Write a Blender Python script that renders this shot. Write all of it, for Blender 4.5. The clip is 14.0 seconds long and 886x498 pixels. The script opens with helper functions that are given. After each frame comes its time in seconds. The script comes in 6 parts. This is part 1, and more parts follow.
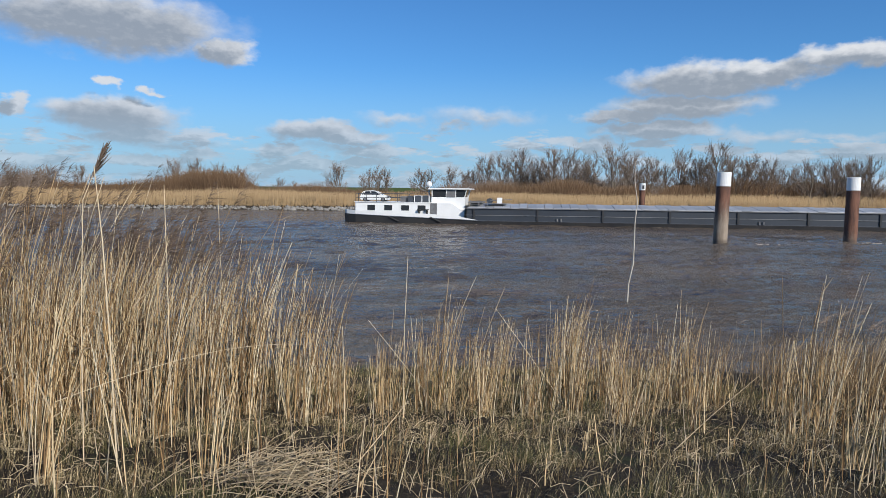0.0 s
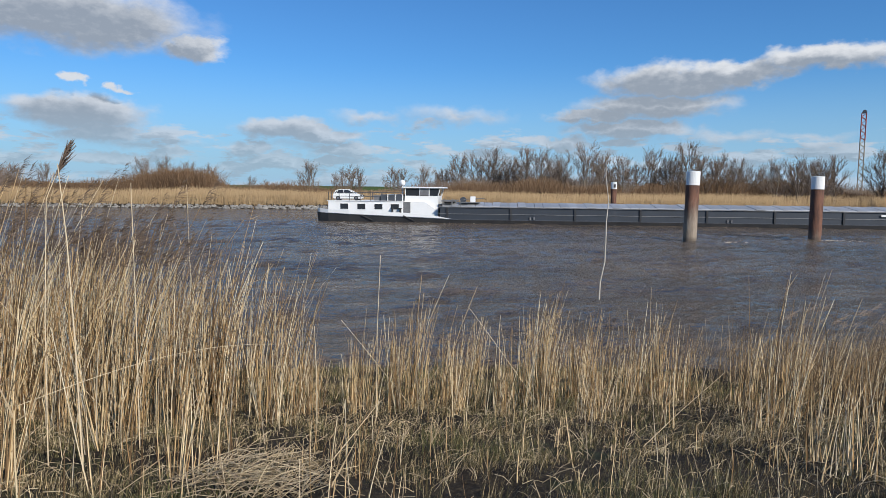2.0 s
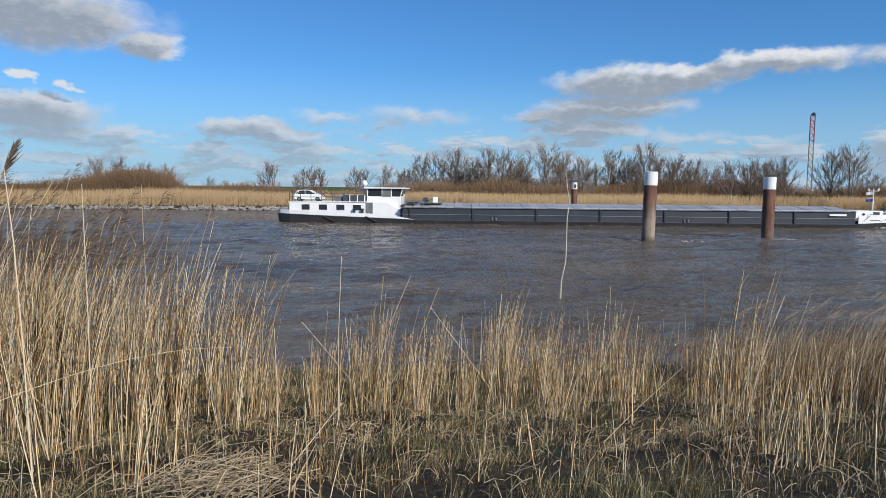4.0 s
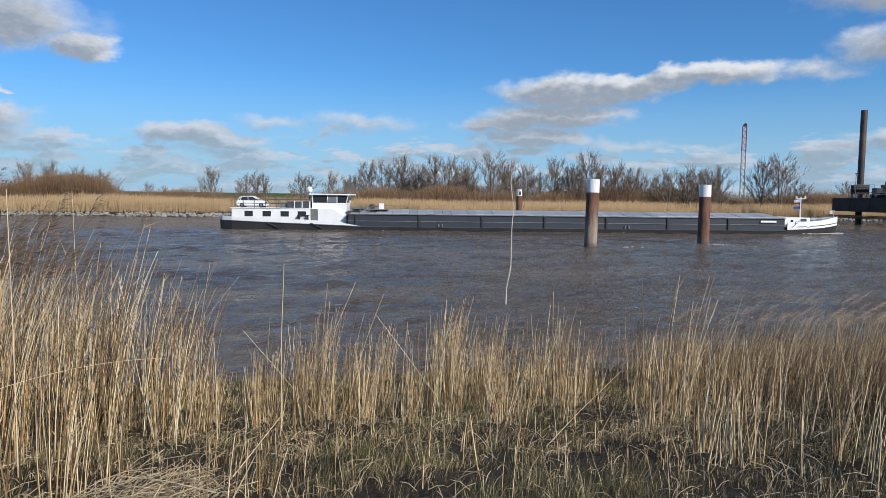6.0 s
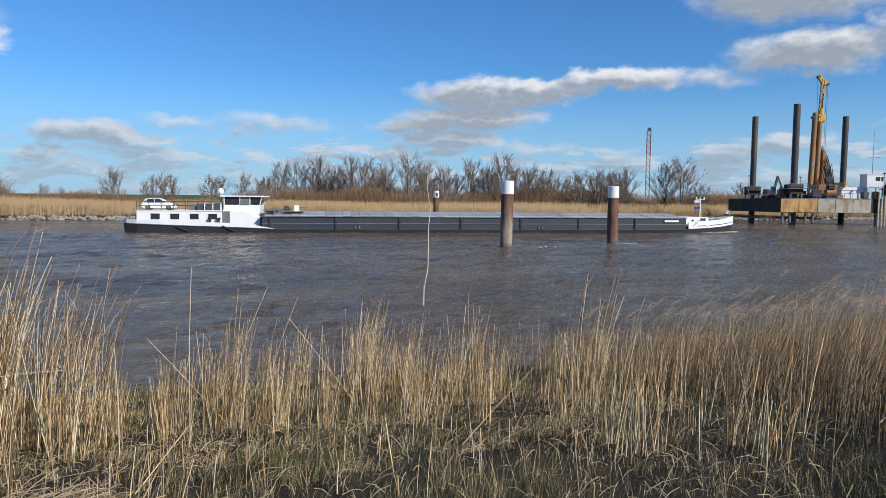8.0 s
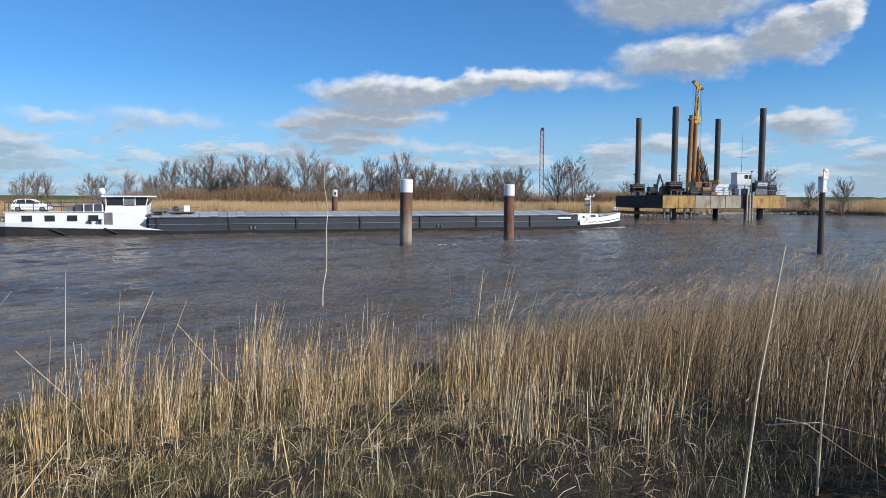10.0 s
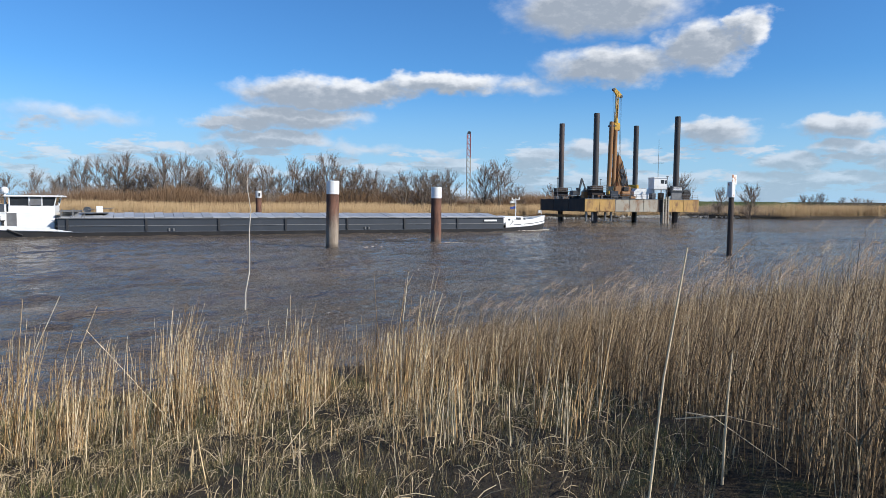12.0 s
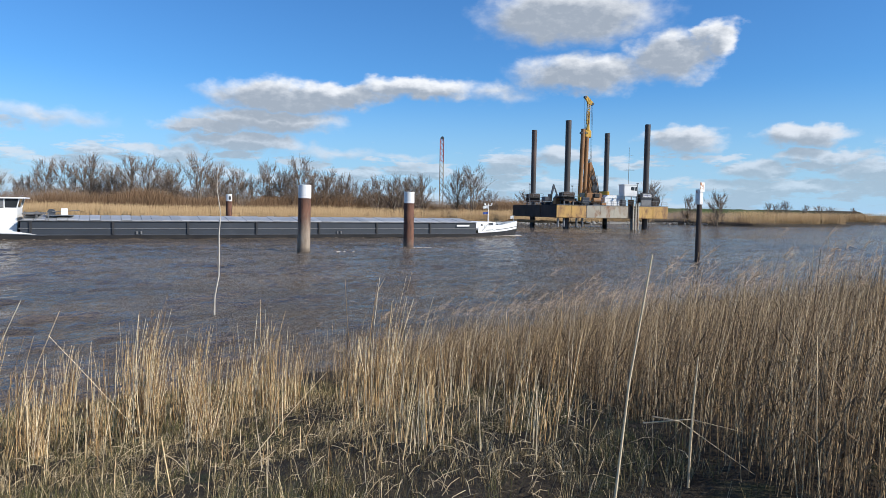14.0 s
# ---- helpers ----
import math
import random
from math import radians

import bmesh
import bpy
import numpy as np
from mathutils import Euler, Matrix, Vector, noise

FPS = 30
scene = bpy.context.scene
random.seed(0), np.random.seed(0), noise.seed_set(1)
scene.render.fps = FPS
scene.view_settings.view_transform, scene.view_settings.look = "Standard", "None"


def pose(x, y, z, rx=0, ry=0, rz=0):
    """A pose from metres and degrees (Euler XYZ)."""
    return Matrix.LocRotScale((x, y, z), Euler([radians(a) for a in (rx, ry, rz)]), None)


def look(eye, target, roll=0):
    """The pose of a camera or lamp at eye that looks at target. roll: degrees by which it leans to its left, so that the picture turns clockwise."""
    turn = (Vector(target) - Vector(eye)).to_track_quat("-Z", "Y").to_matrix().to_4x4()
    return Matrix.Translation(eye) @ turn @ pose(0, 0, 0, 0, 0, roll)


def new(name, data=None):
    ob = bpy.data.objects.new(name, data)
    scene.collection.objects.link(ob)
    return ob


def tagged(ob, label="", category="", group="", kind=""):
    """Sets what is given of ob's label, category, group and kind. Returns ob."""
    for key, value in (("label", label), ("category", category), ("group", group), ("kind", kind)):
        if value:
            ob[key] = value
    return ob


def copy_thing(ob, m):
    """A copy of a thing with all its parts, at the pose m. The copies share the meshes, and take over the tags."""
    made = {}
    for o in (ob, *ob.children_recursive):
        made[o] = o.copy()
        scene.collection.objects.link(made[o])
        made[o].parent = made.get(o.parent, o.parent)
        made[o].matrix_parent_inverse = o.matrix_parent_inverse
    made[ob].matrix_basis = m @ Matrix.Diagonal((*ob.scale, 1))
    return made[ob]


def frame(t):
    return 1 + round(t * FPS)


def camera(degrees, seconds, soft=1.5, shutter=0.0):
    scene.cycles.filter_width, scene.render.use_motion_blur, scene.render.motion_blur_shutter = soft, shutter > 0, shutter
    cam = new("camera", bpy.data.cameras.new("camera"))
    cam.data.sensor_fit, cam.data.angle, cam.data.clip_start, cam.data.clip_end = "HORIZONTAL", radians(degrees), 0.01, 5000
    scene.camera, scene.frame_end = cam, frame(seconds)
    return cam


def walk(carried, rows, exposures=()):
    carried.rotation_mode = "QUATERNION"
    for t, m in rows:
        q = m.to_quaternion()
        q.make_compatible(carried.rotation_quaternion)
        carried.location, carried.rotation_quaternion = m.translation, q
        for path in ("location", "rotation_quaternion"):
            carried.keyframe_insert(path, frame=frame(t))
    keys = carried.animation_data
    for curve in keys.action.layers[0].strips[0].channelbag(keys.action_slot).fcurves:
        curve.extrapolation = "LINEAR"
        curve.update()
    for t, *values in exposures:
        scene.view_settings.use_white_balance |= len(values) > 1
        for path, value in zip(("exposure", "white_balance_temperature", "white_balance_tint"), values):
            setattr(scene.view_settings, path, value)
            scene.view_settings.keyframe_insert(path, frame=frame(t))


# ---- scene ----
cam = camera(67.4, 14.0, 0.75)
EYE = Vector((0.0, 0.0, 4.6))
ARM = 0.31  # the camera is held this far ahead of the turning body
# seconds, heading (clockwise from +y), pitch, lean to the right, all in degrees
ROWS = [
    (0.0, 0.00, -4.90, -0.60),
    (0.5, 0.40, -4.92, -0.75),
    (1.0, 0.93, -4.94, -0.65),
    (1.5, 1.54, -4.93, -0.58),
    (2.0, 2.28, -4.99, -0.61),
    (2.5, 2.99, -4.98, -0.66),
    (3.0, 3.72, -5.00, -0.56),
    (5.5, 8.77, -4.49, -0.68),
    (6.0, 10.10, -4.30, -0.67),
    (6.5, 11.94, -4.18, -0.71),
    (7.0, 13.72, -4.13, -0.72),
    (7.5, 15.56, -4.12, -0.63),
    (8.0, 17.19, -4.10, -0.50),
    (8.5, 18.89, -4.14, -0.40),
    (9.0, 21.37, -4.14, -0.22),
    (11.5, 30.62, -4.09, -0.40),
    (12.0, 32.04, -3.95, -0.47),
    (12.5, 33.39, -3.80, -0.41),
    (13.0, 34.07, -3.70, -0.60),
    (13.5, 34.31, -3.56, -0.78),
    (14.0, 34.40, -3.49, -0.91),
]


def held(heading, pitch, lean):
    a = radians(heading)
    x, y = ARM * math.sin(a), ARM * (math.cos(a) - 1)
    return pose(EYE.x + x, EYE.y + y, EYE.z, 90 + pitch, 0, -heading) @ pose(0, 0, 0, 0, 0, -lean)


walk(cam, [(t, held(h, p, r)) for t, h, p, r in ROWS], [(0.0, -0.22), (3.0, -0.20), (7.5, -0.12), (14.0, 0.10)])

# ---- world, sun ----
SUN_AZ, SUN_EL = 147.0, 34.0


def polar(az, el, r=1.0):
    a, e = radians(az), radians(el)
    return Vector((math.sin(a) * math.cos(e), math.cos(a) * math.cos(e), math.sin(e))) * r


# clouds: heading, elevation, half width, half height in degrees
CLOUDS_WEST = [
    (-26.4, 12.3, 8.8, 1.9), (-17.9, 10.8, 2.6, 0.9), (-26.0, 5.6, 4.5, 1.2), (-24.9, 4.1, 3.6, 0.8),
    (-26.9, 7.9, 1.0, 0.4), (-23.2, 7.6, 1.0, 0.3), (-32.8, 5.9, 1.0, 0.6), (-11.5, 5.2, 3.5, 0.8),
    (-13.6, 3.5, 2.1, 0.6), (-8.0, 4.7, 3.8, 0.5), (-6.1, 3.4, 2.9, 0.6), (-8.9, 2.3, 5.7, 0.4),
    (-31.5, 2.4, 2.8, 0.4), (-24.4, 2.2, 6.0, 0.4),
]
CLOUDS_MIDDLE = [
    (20.8, 8.9, 5.6, 1.15), (26.2, 9.3, 3.6, 0.9),
    (32.0, 10.0, 5.2, 0.8), (19.6, 6.9, 5.9, 0.95), (14.6, 6.2, 3.4, 0.55), (17.7, 5.2, 4.9, 0.6),
    (11.4, 4.2, 3.8, 0.4), (3.8, 3.3, 2.3, 0.3),
]
CLOUDS_THIN = [
    (-4.2, 6.3, 3.2, 0.5), (3.2, 6.4, 4.8, 0.7), (0.5, 5.7, 2.2, 0.3), (-22.0, 3.4, 6.0, 0.5),
    (-8.5, 3.9, 4.6, 0.5), (24.5, 4.6, 4.5, 0.5), (30.5, 4.4, 3.2, 0.4), (39.0, 9.7, 3.2, 0.7),
]
CLOUDS_EAST = [
    (44.8, 15.7, 6.9, 1.9), (45.8, 11.2, 5.8, 1.3), (52.9, 12.3, 3.4, 1.6), (56.3, 13.4, 1.6, 1.2),
    (54.2, 5.9, 3.0, 0.8), (62.9, 5.9, 3.0, 0.7), (59.5, 3.4, 2.8, 0.7), (66.6, 3.3, 2.1, 0.7),
    (64.0, 4.4, 3.3, 0.5), (61.9, 2.1, 6.5, 0.5), (44.6, 4.6, 3.3, 0.6), (39.9, 3.2, 2.4, 0.6),
]


class Nodes:
    """Short hand for wiring a node tree."""

    def __init__(self, tree):
        self.tree = tree

    def add(self, kind):
        return self.tree.nodes.new(kind)

    def put(self, socket, value):
        if hasattr(value, "is_linked"):
            self.tree.links.new(value, socket)
        else:
            socket.default_value = value

    def math(self, op, a, b=0.0, c=0.0, clamp=False):
        n = self.add("ShaderNodeMath")
        n.operation, n.use_clamp = op, clamp
        for s, v in zip(n.inputs, (a, b, c)):
            self.put(s, v)
        return n.outputs[0]

    def vec(self, op, a, b=(0, 0, 0), out=0):
        n = self.add("ShaderNodeVectorMath")
        n.operation = op
        self.put(n.inputs[0], a)
        self.put(n.inputs[1], b)
        return n.outputs[out]

    def noise(self, vector, scale, detail=4.0, rough=0.55, out="Fac", distort=0.0):
        n = self.add("ShaderNodeTexNoise")
        if vector is not None:
            self.put(n.inputs["Vector"], vector)
        n.inputs["Scale"].default_value = scale
        n.inputs["Detail"].default_value = detail
        n.inputs["Roughness"].default_value = rough
        n.inputs["Distortion"].default_value = distort
        return n.outputs[out]

    def span(self, v, a, b, lo=0.0, hi=1.0):
        n = self.add("ShaderNodeMapRange")
        n.interpolation_type = "SMOOTHSTEP"
        for s, w in zip(n.inputs, (v, a, b, lo, hi)):
            self.put(s, w)
        return n.outputs[0]

    def mix(self, f, a, b, blend="MIX"):
        n = self.add("ShaderNodeMix")
        n.data_type, n.blend_type = "RGBA", blend
        self.put(n.inputs[0], f)
        self.put(n.inputs[6], a if hasattr(a, "is_linked") else (*a, 1))
        self.put(n.inputs[7], b if hasattr(b, "is_linked") else (*b, 1))
        return n.outputs[2]


def cloud_field():
    """A node group: from (heading, elevation) in degrees to how deep inside a cloud that is (below 0: clear)."""
    g = bpy.data.node_groups.new("cloud_field", "ShaderNodeTree")
    g.interface.new_socket("Vector", in_out="INPUT", socket_type="NodeSocketVector")
    g.interface.new_socket("Depth", in_out="OUTPUT", socket_type="NodeSocketFloat")
    k = Nodes(g)
    p = k.add("NodeGroupInput").outputs[0]
    w = k.vec("SUBTRACT", k.noise(k.vec("MULTIPLY", p, (1, 1.6, 1)), 0.36, 5, 0.56, "Color"), (0.5, 0.5, 0.5))
    q = k.vec("ADD", p, k.vec("MULTIPLY", w, (5.6, 2.6, 0)))
    best = None
    for az, el, hw, hh in CLOUDS_WEST + CLOUDS_MIDDLE + CLOUDS_EAST:
        d = k.vec("LENGTH", k.vec("MULTIPLY", k.vec("SUBTRACT", q, (az, el, 0)), (1 / (hw * 1.25), 1 / (hh * 1.4), 0)), out=1)
        best = d if best is None else k.math("MINIMUM", best, d)
    for az, el, hw, hh in CLOUDS_THIN:
        d = k.vec("LENGTH", k.vec("MULTIPLY", k.vec("SUBTRACT", q, (az, el, 0)), (1 / (hw * 1.2), 1 / (hh * 1.4), 0)), out=1)
        best = k.math("MINIMUM", best, k.math("ADD", k.math("MULTIPLY", d, 0.42), 0.60))
    # elsewhere in the sky, the same kind of broken cloud
    x = k.add("ShaderNodeSeparateXYZ")
    g.links.new(p, x.inputs[0])
    off = k.math("ABSOLUTE", k.math("SUBTRACT", x.outputs[0], 18.0))
    rest = k.noise(k.vec("MULTIPLY", p, (1, 2.2, 1)), 0.07, 4, 0.6)
    rest = k.math("ADD", k.span(rest, 0.5, 0.66, 1.6, 0.2), k.span(off, 56, 66, 2.0, 0.0))
    rest = k.math("ADD", rest, k.span(x.outputs[1], 50, 75, 0.0, 2.0))
    best = k.math("MINIMUM", best, rest)
    # low on the horizon, crowded small flat heaps
    low = k.noise(k.vec("MULTIPLY", p, (0.34, 1.25, 1)), 0.62, 6, 0.6)
    low = k.math("ADD", k.span(low, 0.40, 0.62, 1.15, 0.30), k.span(x.outputs[1], 3.0, 7.0, 0.0, 0.95))
    best = k.math("MINIMUM", best, low)
    g.links.new(k.math("SUBTRACT", 1.0, best), k.add("NodeGroupOutput").inputs[0])
    return g


def make_world():
    world = bpy.data.worlds.new("sky")
    scene.world = world
    world.use_nodes = True
    t = world.node_tree
    t.nodes.clear()
    k = Nodes(t)
    sky = k.add("ShaderNodeTexSky")
    sky.sky_type, sky.sun_disc = "NISHITA", False
    sky.sun_elevation, sky.sun_rotation = radians(SUN_EL), radians(SUN_AZ)
    sky.air_density, sky.dust_density, sky.ozone_density, sky.altitude = 1.0, 0.3, 1.2, 0
    way = k.add("ShaderNodeTexCoord").outputs["Generated"]
    s = k.add("ShaderNodeSeparateXYZ")
    t.links.new(way, s.inputs[0])
    az = k.math("DEGREES", k.math("ARCTAN2", s.outputs[0], s.outputs[1]))
    el = k.math("DEGREES", k.math("ARCSINE", s.outputs[2]))
    p = k.add("ShaderNodeCombineXYZ")
    k.put(p.inputs[0], az)
    k.put(p.inputs[1], el)
    field = cloud_field()
    here, above = k.add("ShaderNodeGroup"), k.add("ShaderNodeGroup")
    here.node_tree = above.node_tree = field
    t.links.new(p.outputs[0], here.inputs[0])
    t.links.new(k.vec("ADD", p.outputs[0], (0.9, 0.75, 0)), above.inputs[0])
    cover = k.span(here.outputs[0], -0.05, 0.50)
    shade = k.span(above.outputs[0], -0.25, 0.60)
    fine = k.noise(k.vec("MULTIPLY", p.outputs[0], (1, 1.8, 1)), 1.1, 5, 0.6)
    shade = k.math("ADD", shade, k.math("MULTIPLY", k.math("SUBTRACT", fine, 0.5), 0.7), clamp=True)
    cloud = k.mix(shade, k.mix(k.span(el, 4.0, 11.0), CLOUD_FAR, CLOUD_LIT), CLOUD_GREY)
    # distance takes the contrast out of the lowest clouds
    tint = k.mix(1.0, sky.outputs[0], SKY_TINT, "MULTIPLY")
    tint = k.mix(k.span(el, -1.5, 11.0, 0.95, 0.0), tint, SKY_HAZE)
    cloud = k.mix(k.span(el, 0.5, 7.0, 0.50, 0.0), cloud, tint)
    colour = k.mix(k.math("MULTIPLY", cover, 0.94), tint, cloud)
    bg = k.add("ShaderNodeBackground")
    t.links.new(colour, bg.inputs[0])
    bg.inputs[1].default_value = SKY_STRENGTH
    t.links.new(bg.outputs[0], k.add("ShaderNodeOutputWorld").inputs[0])


SKY_STRENGTH = 0.098
CLOUD_LIT, CLOUD_GREY = (9.3, 9.5, 9.8), (3.7, 4.2, 4.9)
CLOUD_FAR = (7.0, 7.5, 8.3)
SKY_TINT = (0.43, 0.90, 1.43)
SKY_HAZE = (4.0, 6.2, 8.5)
make_world()
sun_data = bpy.data.lights.new("sun", "SUN")
sun_data.energy, sun_data.angle, sun_data.color = 5.4, radians(0.5), (1.0, 0.95, 0.88)
sun = new("sun", sun_data)
sun.matrix_world = look(polar(SUN_AZ, SUN_EL, 200), (0, 0, 0))

# ---- materials ----


def material(name, base, second=None, rough=0.6, metal=0.0, scale=2.0, fine=40.0, amount=0.6, bump=0.0, stretch=(1, 1, 1),
             island=False, pieces=0.0, third=None, third_at=(0.58, 0.75), third_scale=None, spec=0.5):
    """Base and second colour mixed by broad and fine noise; third: stains of their own shape; island/pieces: change from piece to piece."""
    m = bpy.data.materials.new(name)
    m.use_nodes = True
    k = Nodes(m.node_tree)
    b = m.node_tree.nodes["Principled BSDF"]
    second = second or tuple(c * 0.72 for c in base)
    at = k.vec("MULTIPLY", k.add("ShaderNodeTexCoord").outputs["Object"], stretch)
    broad = k.noise(at, scale, 5, 0.6)
    small = k.noise(at, fine, 3, 0.6)
    f = k.math("ADD", k.math("MULTIPLY", k.span(broad, 0.3, 0.7), amount), k.math("MULTIPLY", k.math("SUBTRACT", small, 0.35), 0.7 * amount), clamp=True)
    if island:
        f = k.math("ADD", k.math("MULTIPLY", f, 0.45), k.math("MULTIPLY", k.add("ShaderNodeNewGeometry").outputs["Random Per Island"], 0.65), clamp=True)
    col = k.mix(f, base, second)
    if third:
        s = k.noise(at, third_scale or scale * 0.6, 6, 0.65)
        col = k.mix(k.span(s, *third_at), col, third)
    if pieces:
        r = k.add("ShaderNodeObjectInfo").outputs["Random"]
        h = k.add("ShaderNodeHueSaturation")
        k.put(h.inputs["Value"], k.math("ADD", 1 - pieces, k.math("MULTIPLY", r, 2 * pieces)))
        k.put(h.inputs["Color"], col)
        col = h.outputs[0]
    k.put(b.inputs["Base Color"], col)
    k.put(b.inputs["Roughness"], k.math("ADD", rough - 0.1, k.math("MULTIPLY", small, 0.2), clamp=True))
    b.inputs["Metallic"].default_value = metal
    b.inputs["Specular IOR Level"].default_value = spec
    if bump:
        n = k.add("ShaderNodeBump")
        n.inputs["Distance"].default_value = bump
        n.inputs["Strength"].default_value = 1.0
        k.put(n.inputs["Height"], k.math("ADD", small, k.math("MULTIPLY", broad, 0.6)))
        k.put(b.inputs["Normal"], n.outputs[0])
    return m


def straw_material(name, steps, rough=0.55, spec=0.25, patch=None):
    """Stems or blades that differ one from another along a row of colours; patch: a colour that takes over in patches of ground."""
    m = bpy.data.materials.new(name)
    m.use_nodes = True
    k = Nodes(m.node_tree)
    b = m.node_tree.nodes["Principled BSDF"]
    at = k.add("ShaderNodeTexCoord").outputs["Object"]
    r = k.add("ShaderNodeNewGeometry").outputs["Random Per Island"]
    along = k.noise(k.vec("MULTIPLY", at, (1, 1, 0.35)), 11, 3, 0.6)
    broad = k.noise(at, 1.1, 4, 0.6)
    f = k.math("ADD", r, k.math("MULTIPLY", k.math("SUBTRACT", broad, 0.45), 0.5), clamp=True)
    ramp = k.add("ShaderNodeValToRGB")
    e = ramp.color_ramp.elements
    while len(e) < len(steps):
        e.new(0.5)
    for i, (p, c) in enumerate(steps):
        e[i].position, e[i].color = p, (*c, 1)
    k.put(ramp.inputs[0], f)
    col = ramp.outputs[0]
    if patch:
        p = k.math("MULTIPLY", k.span(k.noise(at, 0.8, 4, 0.6), 0.42, 0.62), k.span(k.math("FRACT", k.math("MULTIPLY", r, 7.31)), 0.25, 0.5))
        col = k.mix(p, col, patch)
    col = k.mix(k.span(along, 0.35, 0.7, 0.0, 0.35), col, (0.20, 0.145, 0.09))
    k.put(b.inputs["Base Color"], col)
    b.inputs["Roughness"].default_value = rough
    b.inputs["Specular IOR Level"].default_value = spec
    return m


def water_material():
    m = bpy.data.materials.new("silty_river_water")
    m.use_nodes = True
    k = Nodes(m.node_tree)
    b = m.node_tree.nodes["Principled BSDF"]
    at = k.add("ShaderNodeTexCoord").outputs["Object"]
    silt = k.noise(k.vec("MULTIPLY", at, (0.5, 1.6, 1)), 0.09, 5, 0.65, distort=0.6)
    k.put(b.inputs["Base Color"], k.mix(k.span(silt, 0.35, 0.68), (0.096, 0.075, 0.055), (0.158, 0.121, 0.088)))
    gust = k.noise(k.vec("MULTIPLY", at, (0.6, 1.5, 1)), 0.06, 4, 0.6)
    k.put(b.inputs["Roughness"], k.span(gust, 0.3, 0.7, 0.08, 0.18))
    b.inputs["IOR"].default_value = 1.33
    b.inputs["Specular IOR Level"].default_value = 0.3
    chop = k.noise(k.vec("MULTIPLY", at, (0.55, 1.0, 1)), 1.7, 5, 0.64, distort=0.5)
    swell = k.noise(k.vec("MULTIPLY", at, (0.5, 1.3, 1)), 0.22, 3, 0.55, distort=0.4)
    ripple = k.noise(k.vec("MULTIPLY", at, (0.6, 1.25, 1)), 4.2, 4, 0.62, distort=0.4)
    h = k.math("ADD", k.math("MULTIPLY", chop, 0.52), k.math("MULTIPLY", swell, 0.12))
    h = k.math("ADD", h, k.math("MULTIPLY", ripple, 0.30))
    n = k.add("ShaderNodeBump")
    n.inputs["Distance"].default_value = 1.25
    n.inputs["Strength"].default_value = 1.0
    k.put(n.inputs["Height"], h)
    k.put(b.inputs["Normal"], n.outputs[0])
    return m


def glass_material(name, tint=(0.03, 0.035, 0.04)):
    m = bpy.data.materials.new(name)
    m.use_nodes = True
    b = m.node_tree.nodes["Principled BSDF"]
    b.inputs["Base Color"].default_value = (*tint, 1)
    b.inputs["Roughness"].default_value = 0.06
    b.inputs["IOR"].default_value = 1.5
    return m


def ground_material():
    """Bank soil with dead litter near the river, meadow grass beyond it."""
    m = bpy.data.materials.new("river_bank_soil")
    m.use_nodes = True
    k = Nodes(m.node_tree)
    b = m.node_tree.nodes["Principled BSDF"]
    at = k.add("ShaderNodeTexCoord").outputs["Object"]
    broad, small = k.noise(at, 0.7, 5, 0.65), k.noise(at, 24, 4, 0.65)
    soil = k.mix(k.span(broad, 0.35, 0.65), (0.018, 0.014, 0.010), (0.045, 0.034, 0.022))
    soil = k.mix(k.span(small, 0.45, 0.7), soil, (0.08, 0.06, 0.036))
    moss = k.noise(at, 1.7, 4, 0.6)
    soil = k.mix(k.span(moss, 0.55, 0.7, 0, 0.6), soil, (0.05, 0.062, 0.022))
    meadow = k.mix(k.span(k.noise(at, 0.02, 5, 0.6), 0.4, 0.6), (0.055, 0.085, 0.024), (0.085, 0.092, 0.035))
    s = k.add("ShaderNodeSeparateXYZ")
    k.put(s.inputs[0], at)
    col = k.mix(k.span(s.outputs[1], 185, 260), soil, meadow)
    k.put(b.inputs["Base Color"], col)
    b.inputs["Roughness"].default_value = 0.95
    b.inputs["Specular IOR Level"].default_value = 0.2
    n = k.add("ShaderNodeBump")
    n.inputs["Distance"].default_value = 0.04
    k.put(n.inputs["Height"], k.math("ADD", small, broad))
    k.put(b.inputs["Normal"], n.outputs[0])
    return m


